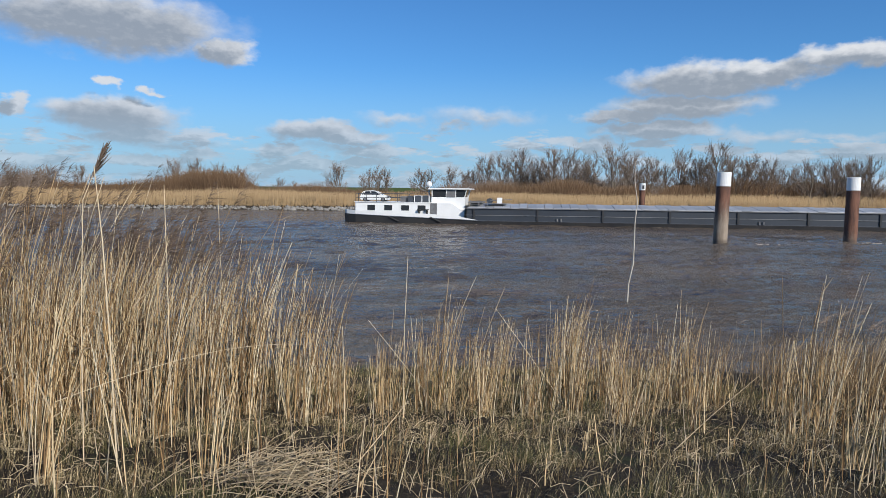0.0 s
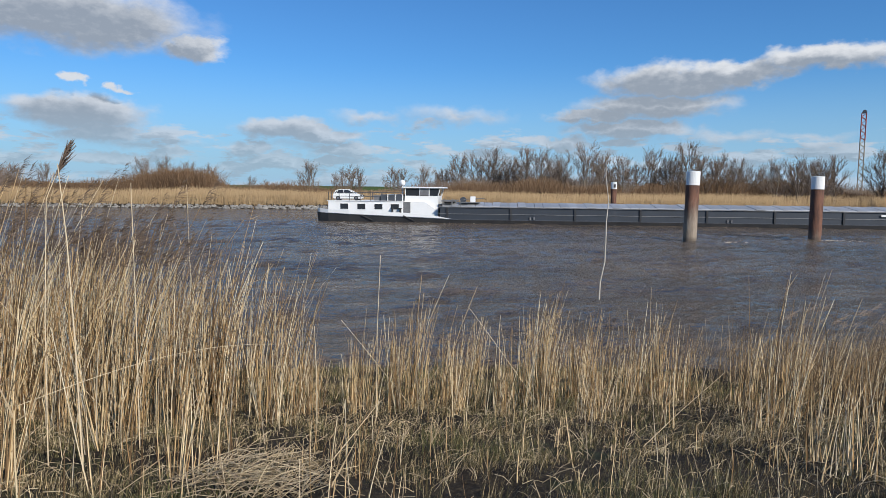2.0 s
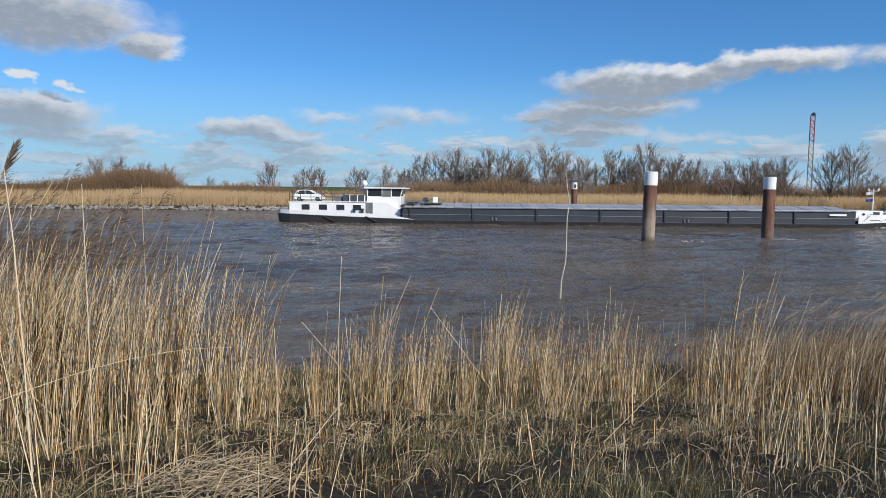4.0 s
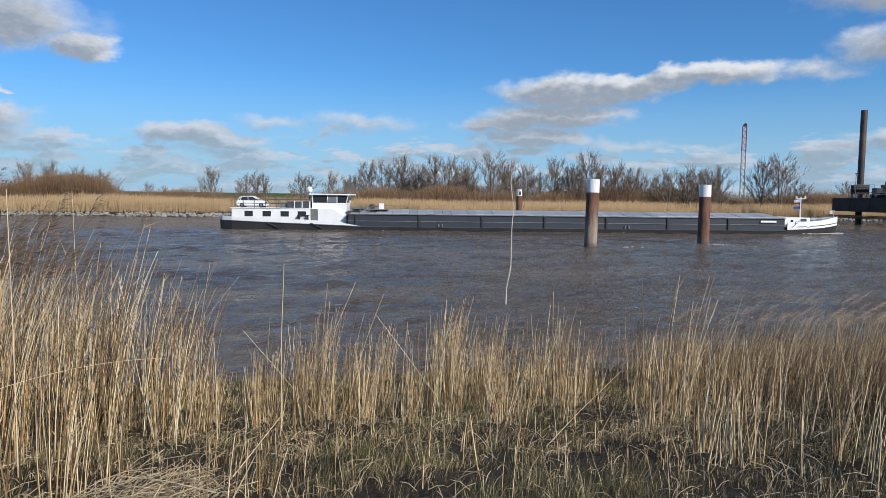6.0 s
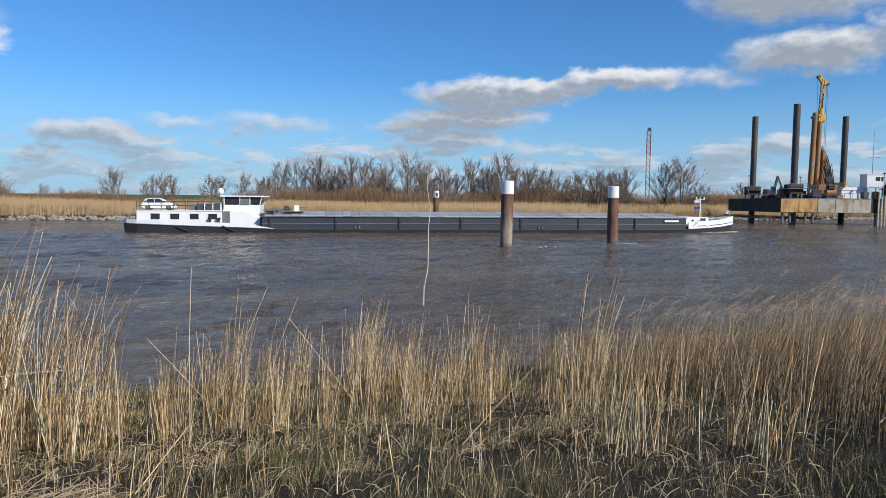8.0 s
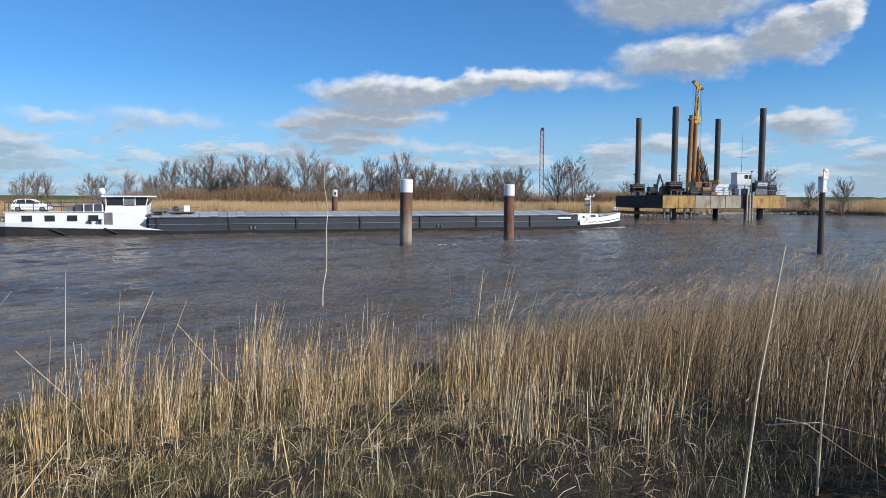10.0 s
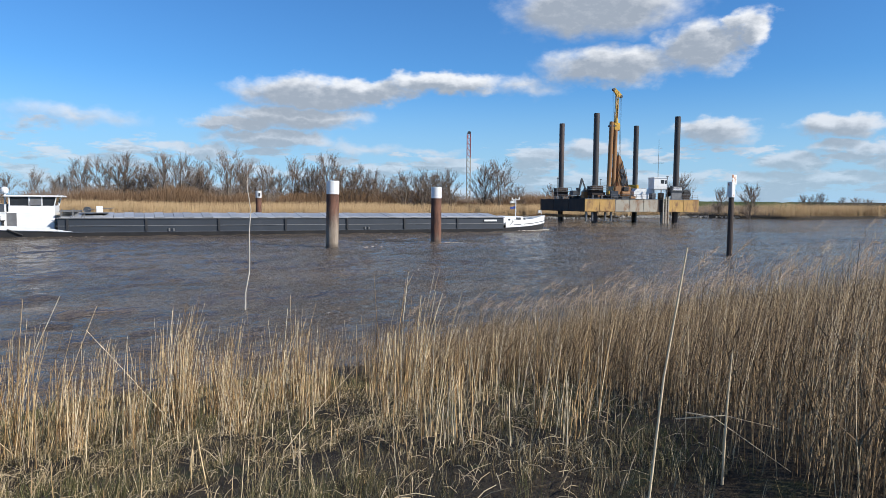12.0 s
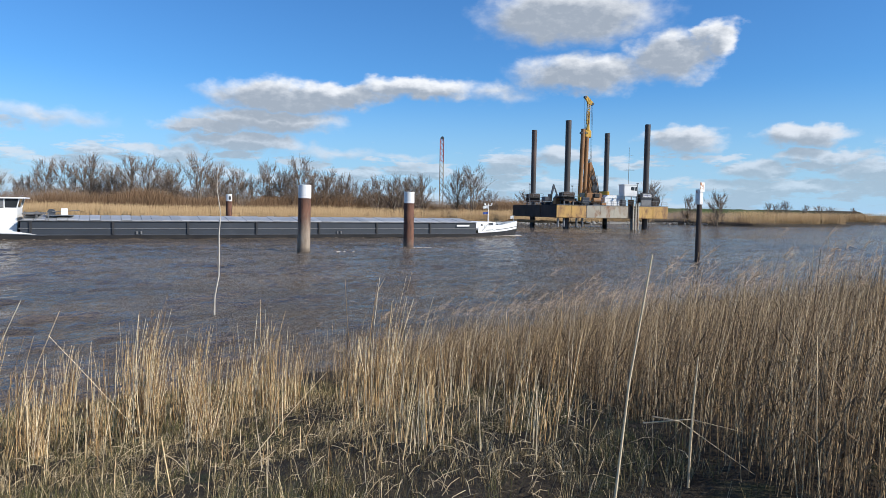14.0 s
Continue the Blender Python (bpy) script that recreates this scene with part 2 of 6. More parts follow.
def pile_material(name, low, high):
    """Rusty tube steel, with a ragged pale tide stain that ends between two heights."""
    m = bpy.data.materials.new(name)
    m.use_nodes = True
    k = Nodes(m.node_tree)
    b = m.node_tree.nodes["Principled BSDF"]
    at = k.add("ShaderNodeTexCoord").outputs["Object"]
    streak = k.noise(k.vec("MULTIPLY", at, (1, 1, 0.22)), 2.2, 5, 0.65)
    grain = k.noise(at, 22, 4, 0.65)
    rust = k.mix(k.span(streak, 0.32, 0.68), (0.072, 0.034, 0.024), (0.185, 0.082, 0.048))
    rust = k.mix(k.span(grain, 0.5, 0.8, 0, 0.6), rust, (0.25, 0.14, 0.085))
    silt = k.mix(k.span(streak, 0.3, 0.7), (0.20, 0.155, 0.11), (0.34, 0.28, 0.215))
    s = k.add("ShaderNodeSeparateXYZ")
    k.put(s.inputs[0], at)
    h = k.math("ADD", s.outputs[2], k.math("MULTIPLY", k.math("SUBTRACT", k.noise(k.vec("MULTIPLY", at, (1, 1, 0.4)), 1.5, 6, 0.7), 0.5), 4.0))
    col = k.mix(k.span(h, low, high, 0.95, 0.0), rust, silt)
    wet = k.span(s.outputs[2], 0.15, 0.55, 0.55, 0.0)
    k.put(b.inputs["Base Color"], k.mix(wet, col, (0.06, 0.045, 0.035)))
    b.inputs["Roughness"].default_value = 0.78
    n = k.add("ShaderNodeBump")
    n.inputs["Distance"].default_value = 0.008
    k.put(n.inputs["Height"], k.math("ADD", grain, streak))
    k.put(b.inputs["Normal"], n.outputs[0])
    return m


M = dict(
    ground=ground_material(),
    water=water_material(),
    glass=glass_material("dark_window_glass"),
    reed=straw_material("dry_reed_straw", [(0.0, (0.06, 0.036, 0.019)), (0.26, (0.21, 0.128, 0.060)), (0.46, (0.50, 0.31, 0.135)), (0.68, (0.86, 0.63, 0.34)), (0.9, (0.95, 0.81, 0.56)), (1.0, (0.50, 0.42, 0.31))]),
    # brown straw made darker: shade inside the eastern bed is in its colour
    reed_dark=straw_material("shade_toned_reed_straw", [(0.0, (0.045, 0.030, 0.019)), (0.3, (0.12, 0.080, 0.044)), (0.6, (0.36, 0.245, 0.128)), (0.85, (0.60, 0.44, 0.255)), (1.0, (0.70, 0.56, 0.37))]),
    leaf=material("dry_reed_leaf", (0.52, 0.395, 0.24), (0.22, 0.16, 0.095), 0.65, scale=0.7, fine=14, island=True, spec=0.25),
    # dark copy of leaf, stands in for shade low in the eastern bed
    leaf_dark=material("shade_toned_reed_leaf", (0.23, 0.16, 0.092), (0.085, 0.06, 0.038), 0.75, scale=0.7, fine=14, island=True, spec=0.15),
    plume=material("brown_reed_plume", (0.20, 0.145, 0.105), (0.10, 0.072, 0.055), 0.8, scale=2, fine=30, island=True, spec=0.1),
    plume_pale=material("pale_reed_plume", (0.44, 0.335, 0.24), (0.24, 0.17, 0.12), 0.8, scale=2, fine=30, island=True, spec=0.1),
    litter=material("broken_straw_litter", (0.80, 0.64, 0.41), (0.15, 0.105, 0.058), 0.65, scale=0.8, fine=12, island=True, spec=0.25),
    grass=straw_material("winter_bank_grass", [(0.0, (0.020, 0.017, 0.010)), (0.35, (0.060, 0.048, 0.022)), (0.58, (0.19, 0.14, 0.062)), (0.78, (0.56, 0.42, 0.22)), (1.0, (0.82, 0.67, 0.41))], 0.7, 0.2, (0.085, 0.098, 0.030)),
    far_reed=material("far_reed_straw", (0.43, 0.308, 0.168), (0.29, 0.198, 0.110), 0.8, scale=0.06, fine=0.6, island=True, spec=0.1, stretch=(1, 1, 0.3)),
    bark=material("grey_brown_bark", (0.22, 0.18, 0.14), (0.12, 0.095, 0.075), 0.9, scale=0.6, fine=6, spec=0.1),
    twig=material("bare_twigs", (0.29, 0.225, 0.175), (0.16, 0.12, 0.095), 0.9, scale=0.3, fine=4, island=True, spec=0.1),
    willow=material("reddish_willow_twigs", (0.235, 0.148, 0.084), (0.13, 0.083, 0.052), 0.9, scale=0.05, fine=0.8, island=True, spec=0.1),
    stone=material("pale_bank_stone", (0.34, 0.32, 0.28), (0.15, 0.14, 0.125), 0.85, scale=0.8, fine=6, island=True, bump=0.02),
    pile_pale=pile_material("silt_bleached_pile_steel", 1.2, 4.4),
    pile_dark=pile_material("rust_brown_pile_steel", -1.2, 1.4),
    white=material("white_ship_paint", (0.80, 0.80, 0.78), (0.70, 0.70, 0.68), 0.4, scale=0.8, fine=9, amount=0.5, third=(0.55, 0.49, 0.40), third_at=(0.64, 0.85), stretch=(1, 1, 0.4)),
    black=material("black_hull_paint", (0.022, 0.022, 0.024), (0.045, 0.042, 0.04), 0.45, scale=0.5, fine=7, third=(0.10, 0.07, 0.05), third_at=(0.62, 0.8)),
    grey=material("blue_grey_ship_paint", (0.036, 0.043, 0.054), (0.025, 0.030, 0.038), 0.5, scale=0.35, fine=7, third=(0.11, 0.11, 0.11), third_at=(0.6, 0.85), stretch=(1, 1, 0.4)),
    grey_dark=material("dark_grey_ship_paint", (0.055, 0.063, 0.075), (0.035, 0.04, 0.048), 0.5, scale=0.6, fine=8),
    cover=material("aluminium_hatch_cover", (0.40, 0.405, 0.41), (0.30, 0.305, 0.31), 0.5, metal=0.25, scale=0.5, fine=8, pieces=0.14, third=(0.27, 0.235, 0.19), third_at=(0.6, 0.85)),
    leg=material("dark_rusty_leg_steel", (0.060, 0.052, 0.048), (0.035, 0.032, 0.032), 0.6, scale=0.4, fine=6, third=(0.19, 0.105, 0.07), third_at=(0.46, 0.72), stretch=(1, 1, 0.25)),
    ochre=material("rust_stained_yellow_steel", (0.56, 0.34, 0.10), (0.42, 0.24, 0.085), 0.7, scale=0.3, fine=5, third=(0.19, 0.10, 0.055), third_at=(0.44, 0.66), third_scale=0.55, stretch=(1, 1, 0.45)),
    concrete=material("rust_streaked_grey_steel", (0.44, 0.40, 0.32), (0.30, 0.26, 0.20), 0.8, scale=0.35, fine=5, third=(0.26, 0.15, 0.085), third_at=(0.48, 0.68), third_scale=0.6, stretch=(1, 1, 0.5)),
    dark_steel=material("dark_pontoon_steel", (0.036, 0.029, 0.025), (0.085, 0.056, 0.040), 0.88, scale=0.3, fine=4),
    yellow=material("yellow_machine_paint", (0.62, 0.36, 0.035), (0.48, 0.27, 0.04), 0.5, scale=0.7, fine=8, third=(0.20, 0.12, 0.06), third_at=(0.56, 0.78)),
    casing=material("rusty_brown_casing_pipe", (0.33, 0.165, 0.06), (0.20, 0.10, 0.045), 0.7, scale=0.4, fine=6, stretch=(1, 1, 0.3)),
    steel=material("weathered_grey_steel", (0.22, 0.22, 0.22), (0.13, 0.125, 0.12), 0.5, metal=0.3, scale=1.5, fine=12),
    red=material("faded_red_lattice_paint", (0.42, 0.085, 0.06), (0.30, 0.07, 0.05), 0.6, scale=0.3, fine=4),
    sign=material("rust_stained_white_paint", (0.78, 0.77, 0.74), (0.66, 0.64, 0.60), 0.5, scale=1.0, fine=9, third=(0.45, 0.17, 0.05), third_at=(0.54, 0.66), third_scale=2.2),
    wood=material("dark_wet_timber", (0.060, 0.040, 0.030), (0.032, 0.023, 0.02), 0.75, scale=1.5, fine=20, stretch=(1, 1, 0.2), bump=0.006),
    stem=material("pale_straw_stem", (0.74, 0.60, 0.40), (0.58, 0.44, 0.27), 0.5, scale=3, fine=30, stretch=(1, 1, 0.3), spec=0.3),
    withy=material("pale_birch_pole", (0.58, 0.53, 0.45), (0.34, 0.28, 0.22), 0.7, scale=2.5, fine=25, stretch=(1, 1, 0.5)),
    blue=material("blue_flag_cloth", (0.05, 0.11, 0.42), (0.04, 0.08, 0.30), 0.8, scale=2, fine=12),
    foam=material("silty_foam", (0.46, 0.40, 0.33), (0.33, 0.27, 0.21), 0.7, scale=2, fine=9, island=True),
    rubber=material("black_rubber", (0.022, 0.022, 0.022), (0.034, 0.033, 0.032), 0.8, scale=3, fine=20),
)

# ---- mesh helpers ----


def part(name, data, mat, parent=None, label=""):
    """Link a bmesh (or ready mesh) as one mesh object under its thing or part."""
    if isinstance(data, bmesh.types.BMesh):
        me = bpy.data.meshes.new(name)
        data.to_mesh(me)
        data.free()
    else:
        me = data
    if mat is not None and not me.materials:
        me.materials.append(M[mat])
    ob = new(name, me)
    ob.parent = parent
    if label:
        tagged(ob, label)
    return ob


def box(x0, x1, y0, y1, z0, z1, bevel=0.0, bm=None, taper=None):
    """A box, with bevelled edges; taper: (dx, dy) by which the top is drawn in on each side."""
    bm = bm or bmesh.new()
    tx, ty = taper or (0, 0)
    vs = [bm.verts.new(p) for p in (
        (x0, y0, z0), (x1, y0, z0), (x1, y1, z0), (x0, y1, z0),
        (x0 + tx, y0 + ty, z1), (x1 - tx, y0 + ty, z1), (x1 - tx, y1 - ty, z1), (x0 + tx, y1 - ty, z1))]
    fs = [bm.faces.new([vs[i] for i in q]) for q in ((3, 2, 1, 0), (4, 5, 6, 7), (0, 1, 5, 4), (1, 2, 6, 5), (2, 3, 7, 6), (3, 0, 4, 7))]
    if bevel:
        es = list({e for f in fs for e in f.edges})
        bmesh.ops.bevel(bm, geom=es, offset=bevel, segments=1, affect="EDGES")
    return bm


def rod(a, b, r, r2=None, sides=8, bm=None):
    """A round bar from a to b."""
    bm = bm or bmesh.new()
    a, b = Vector(a), Vector(b)
    d = b - a
    m = Matrix.Translation((a + b) / 2) @ d.to_track_quat("Z", "Y").to_matrix().to_4x4()
    bmesh.ops.create_cone(bm, cap_ends=True, segments=sides, radius1=r, radius2=r if r2 is None else r2, depth=d.length, matrix=m)
    return bm


def ball(c, r, bm=None, squash=1.0, u=10, v=7):
    bm = bm or bmesh.new()
    bmesh.ops.create_uvsphere(bm, u_segments=u, v_segments=v, radius=r, matrix=Matrix.Translation(c) @ Matrix.Diagonal((1, 1, squash, 1)))
    return bm


def plate(profile, y0, y1, bm=None, bevel=0.0):
    """An outline in x and z, drawn out from y0 to y1."""
    bm = bm or bmesh.new()
    a = [bm.verts.new((x, y0, z)) for x, z in profile]
    b = [bm.verts.new((x, y1, z)) for x, z in profile]
    fs = [bm.faces.new(a), bm.faces.new(b[::-1])]
    n = len(a)
    for i in range(n):
        fs.append(bm.faces.new((a[i], b[i], b[(i + 1) % n], a[(i + 1) % n])))
    bmesh.ops.recalc_face_normals(bm, faces=fs)
    if bevel:
        bmesh.ops.bevel(bm, geom=list({e for f in fs for e in f.edges}), offset=bevel, segments=2, affect="EDGES")
    return bm


def loft(stations, closed=True, caps=True):
    """A skin over rings of points."""
    bm = bmesh.new()
    rings = [[bm.verts.new(p) for p in ring] for ring in stations]
    n = len(rings[0])
    for r, s in zip(rings, rings[1:]):
        for i in range(n if closed else n - 1):
            j = (i + 1) % n
            bm.faces.new((r[i], r[j], s[j], s[i]))
    if caps and closed:
        bm.faces.new(rings[0][::-1])
        bm.faces.new(rings[-1])
    bmesh.ops.recalc_face_normals(bm, faces=bm.faces)
    return bm


def mesh_np(name, verts, quads):
    """A mesh from arrays of points and of four corners a face."""
    me = bpy.data.meshes.new(name)
    me.vertices.add(len(verts))
    me.vertices.foreach_set("co", np.ascontiguousarray(verts, dtype=np.float32).ravel())
    n, c = quads.shape
    me.loops.add(n * c)
    me.loops.foreach_set("vertex_index", np.ascontiguousarray(quads, dtype=np.int32).ravel())
    me.polygons.add(n)
    me.polygons.foreach_set("loop_start", np.arange(0, n * c, c, dtype=np.int32))
    me.polygons.foreach_set("loop_total", np.full(n, c, dtype=np.int32))
    me.update(calc_edges=True)
    return me


def stalks(lines, radii, sides=3):
    """Thin tapering bars along lines (n, k, 3), with radii (n, k): points and faces."""
    n, k, _ = lines.shape
    t = lines[:, -1] - lines[:, 0]
    t /= np.linalg.norm(t, axis=1, keepdims=True) + 1e-9
    helper = np.where(np.abs(t[:, 2:3]) > 0.8, np.array([[1.0, 0.2, 0.0]]), np.array([[0.0, 0.1, 1.0]]))
    u = np.cross(t, helper)
    u /= np.linalg.norm(u, axis=1, keepdims=True)
    w = np.cross(t, u)
    turn = RNG.uniform(0, 6.28, n)
    ring = []
    for s in range(sides):
        a = turn + 2 * math.pi * s / sides
        ring.append(np.cos(a)[:, None] * u + np.sin(a)[:, None] * w)
    ring = np.stack(ring, 1)
    v = lines[:, :, None, :] + ring[:, None, :, :] * radii[:, :, None, None]
    base = (np.arange(n) * k * sides)[:, None, None]
    i, s = np.arange(k - 1)[None, :, None], np.arange(sides)[None, None, :]
    s2 = (s + 1) % sides
    q = np.stack([base + i * sides + s, base + i * sides + s2, base + (i + 1) * sides + s2, base + (i + 1) * sides + s], -1)
    return v.reshape(-1, 3), q.reshape(-1, 4)


def blades(a, b, width, sag=0.0, twist=None, fold=False):
    """Flat narrow leaves from a to b (n, 3), pointed; fold: with a middle joint that sags."""
    n = len(a)
    d = b - a
    side = np.cross(d, np.array([0.0, 0.0, 1.0])[None]) if twist is None else np.cross(d, twist)
    side /= np.linalg.norm(side, axis=1, keepdims=True) + 1e-9
    w = np.broadcast_to(np.asarray(width, float).reshape(-1, 1), (n, 1))
    if not fold:
        v = np.stack([a - side * w * 0.5, a + side * w * 0.5, b + side * w * 0.15, b - side * w * 0.15], 1)
        return v.reshape(-1, 3), (np.arange(n) * 4)[:, None] + np.array([[0, 1, 2, 3]])
    mid = (a + b) / 2
    mid[:, 2] += sag
    v = np.stack([a - side * w * 0.35, a + side * w * 0.35, mid + side * w * 0.5, mid - side * w * 0.5, b + side * w * 0.08, b - side * w * 0.08], 1)
    o = (np.arange(n) * 6)[:, None]
    q = np.concatenate([o + np.array([[0, 1, 2, 3]]), o + np.array([[3, 2, 4, 5]])], 0)
    return v.reshape(-1, 3), q


def joined(*pairs):
    vs, qs, o = [], [], 0
    for v, q in pairs:
        vs.append(v)
        qs.append(q + o)
        o += len(v)
    return np.concatenate(vs), np.concatenate(qs)


RNG = np.random.default_rng(7)


def smooth(t):
    t = np.clip(t, 0, 1)
    return t * t * (3 - 2 * t)


def wobble(x, y, s, seed=0.0):
    """Soft uneven waves over the plan, about -1 to 1."""
    return (np.sin(x * s + 1.7 * np.sin(y * s * 0.8 + seed)) + np.sin(y * s * 1.3 + 2.1 * np.sin(x * s * 0.6 + 2 * seed) + seed)) / 2


# ---- the lie of the land ----
PROFILE_Y = [-60, -8, 0, 3, 5, 8, 12, 16, 20, 30, 60, 140, 152, 158, 162, 176, 220]
PROFILE_Z = [3.3, 3.1, 3.0, 2.86, 2.45, 1.75, 0.9, 0.15, -0.5, -1.3, -2.0, -1.8, -1.0, 0.15, 0.9, 1.3, 1.5]


def shore(x):
    """How far the far bank's edge lies from its mean line."""
    x = np.asarray(x, float)
    return 2.2 * np.sin(x / 37.0 + 0.6) + 1.1 * np.sin(x / 13.0) - 33 * (smooth((x - 205) / 14) - smooth((x - 284) / 40))


def land(x, y):
    x, y = np.asarray(x, float), np.asarray(y, float)
    far = smooth((y - 90) / 40)
    z = np.interp(y - far * shore(x), PROFILE_Y, PROFILE_Z)
    near = 1 - smooth((y - 14) / 8)
    z = z + near * (0.05 * wobble(x, y, 1.9) + 0.04 * wobble(x, y, 4.3, 1.0))
    # the dyke behind the meadows, bending closer in the east
    d = np.where(x < 120, y - 440, (y - 440) * 0.80 + (x - 120) * 0.60)
    crest = 5.6 * np.clip(1 - (np.abs(d) - 3) / 16, 0, 1)
    return z + np.where(y > 190, crest, 0)


def make_land():
    def axis(marks):
        out = []
        for (a, step), (b, _) in zip(marks, marks[1:]):
            out += list(np.arange(a, b, step))
        return np.array(out + [marks[-1][0]])
    xs = axis([(-4000, 400), (-800, 60), (-200, 12), (-20, 0.4), (26, 1.5), (60, 7), (640, 30), (900, 400), (4400, 1)])
    ys = axis([(-600, 80), (-40, 4), (-4, 0.35), (22, 2), (60, 12), (96, 2), (190, 7), (520, 80), (1000, 500), (4500, 1)])
    X, Y = np.meshgrid(xs, ys)
    v = np.stack([X, Y, land(X, Y)], -1).reshape(-1, 3)
    n = len(xs)
    i, j = np.meshgrid(np.arange(len(ys) - 1), np.arange(n - 1), indexing="ij")
    a = (i * n + j).ravel()
    me = mesh_np("ground", v, np.stack([a, a + 1, a + n + 1, a + n], -1))
    me.polygons.foreach_set("use_smooth", np.ones(len(me.polygons), dtype=bool))
    tagged(part("ground", me, "ground"), "muddy river bank with dead grass, meadow and dyke beyond", "ground", kind="structure")


def waves(x, y):
    """Short wind chop on the river: many crossing wave trains."""
    rng = np.random.default_rng(3)
    z = np.zeros_like(x)
    for i in range(26):
        length = 0.9 * 1.13 ** i if i < 16 else 1.2 + 0.5 * (i - 16)
        a = radians(-62 + rng.normal(0, 26))
        k = 2 * math.pi / length
        z += (0.0125 * length ** 0.30) * np.sin(k * (x * math.cos(a) + y * math.sin(a)) + rng.uniform(0, 6.28) + 1.3 * np.sin(x * 0.21 / (1 + 0.1 * i) + y * 0.17 + i))
    swell = 0.8 + 0.25 * wobble(x, y, 0.17, 5.0) + 0.35 * wobble(x, y, 0.5, 1.0)
    return z * np.clip(swell, 0.15, 1.5)


def make_water():
    xs = np.concatenate([np.arange(-900, -64, 40.0), np.arange(-64, 112, 0.5), np.arange(112, 1200, 34.0)])
    ys = np.concatenate([np.arange(9.0, 48, 0.34), np.arange(48, 108, 0.6), np.arange(108, 176, 4.0)])
    X, Y = np.meshgrid(xs, ys)
    fade = smooth((X + 64) / 12) * smooth((112 - X) / 12) * smooth((107 - Y) / 14)
    v = np.stack([X, Y, waves(X, Y) * fade], -1).reshape(-1, 3)
    n = len(xs)
    i, j = np.meshgrid(np.arange(len(ys) - 1), np.arange(n - 1), indexing="ij")
    a = (i * n + j).ravel()
    me = mesh_np("water", v, np.stack([a, a + 1, a + n + 1, a + n], -1))
    me.polygons.foreach_set("use_smooth", np.ones(len(me.polygons), dtype=bool))
    tagged(part("water", me, "water"), "brown silty tidal river with wind chop and blue sheen", "water", kind="structure")


make_land()
make_water()

# ---- far bank ----


def make_far_reeds():
    """The belt of standing reed along the far bank."""
    n = 130000
    x = RNG.uniform(-260, 420, n)
    back = RNG.uniform(0, 1, n) ** 1.2 * 20
    y = 161.0 + shore(x) + back + 0.8 * wobble(x, back, 0.35)
    # a small inlet parts the belt in the east
    gap = (np.abs(x - 209) < 2.5) & (back < 9)
    keep = ~gap & (RNG.uniform(0, 1, n) < 0.62 + 0.42 * wobble(x, y, 0.10, 2.0))
    x, y = x[keep], y[keep]
    n = len(x)
    h = 3.0 + 0.9 * smooth((x - 170) / 50) + 0.45 * wobble(x, y, 0.09) + 0.3 * wobble(x, y, 0.7, 1.0) + RNG.normal(0, 0.26, n)
    z = land(x, y)
    lean = RNG.normal(0.08, 0.10, (n, 2)) * h[:, None]
    a = np.stack([x, y, z - 0.1], -1)
    b = np.stack([x + lean[:, 0], y + lean[:, 1], z + h], -1)
    tw = np.stack([RNG.normal(-0.45, 0.3, n), np.ones(n), np.zeros(n)], -1)
    v, q = blades(a, b, RNG.uniform(0.035, 0.10, n), 0.0, tw)
    tagged(part("far_reed_belt", mesh_np("far_reed_belt", v, q), "far_reed"), "dense belt of tall golden-brown dry reeds along the far bank", "reeds", kind="stuff")


def make_stones():
    """Loose stone along the far waterline."""
    bm = bmesh.new()
    bmesh.ops.create_icosphere(bm, subdivisions=1, radius=1)
    unit = np.array([v.co[:] for v in bm.verts])
    tri = np.array([[v.index for v in f.verts] for f in bm.faces])
    bm.free()
    n = 5200
    x = RNG.uniform(-230, 212, n)
    up = RNG.uniform(0, 1, n)
    y = 157.2 + shore(x) + up * 3.4
    size = RNG.uniform(0.16, 0.46, n) * (1 + 0.4 * (RNG.uniform(0, 1, n) > 0.9))
    keep = RNG.uniform(0, 1, n) < 0.65 + 0.5 * wobble(x, y, 0.08, 1.0)
    x, y, size = x[keep], y[keep], size[keep]
    n = len(x)
    scale = RNG.uniform(0.7, 1.35, (n, 1, 3)) * np.array([1.1, 1.0, 0.72])
    jag = RNG.uniform(0.8, 1.15, (n, len(unit), 1))
    v = unit[None] * scale * jag * size[:, None, None] + np.stack([x, y, land(x, y) + 0.05], -1)[:, None, :]
    q = (np.arange(n) * len(unit))[:, None, None] + tri[None]
    tagged(part("bank_stones", mesh_np("bank_stones", v.reshape(-1, 3), q.reshape(-1, 3)), "stone"), "loose pale stones along the far waterline", "stones", kind="stuff")


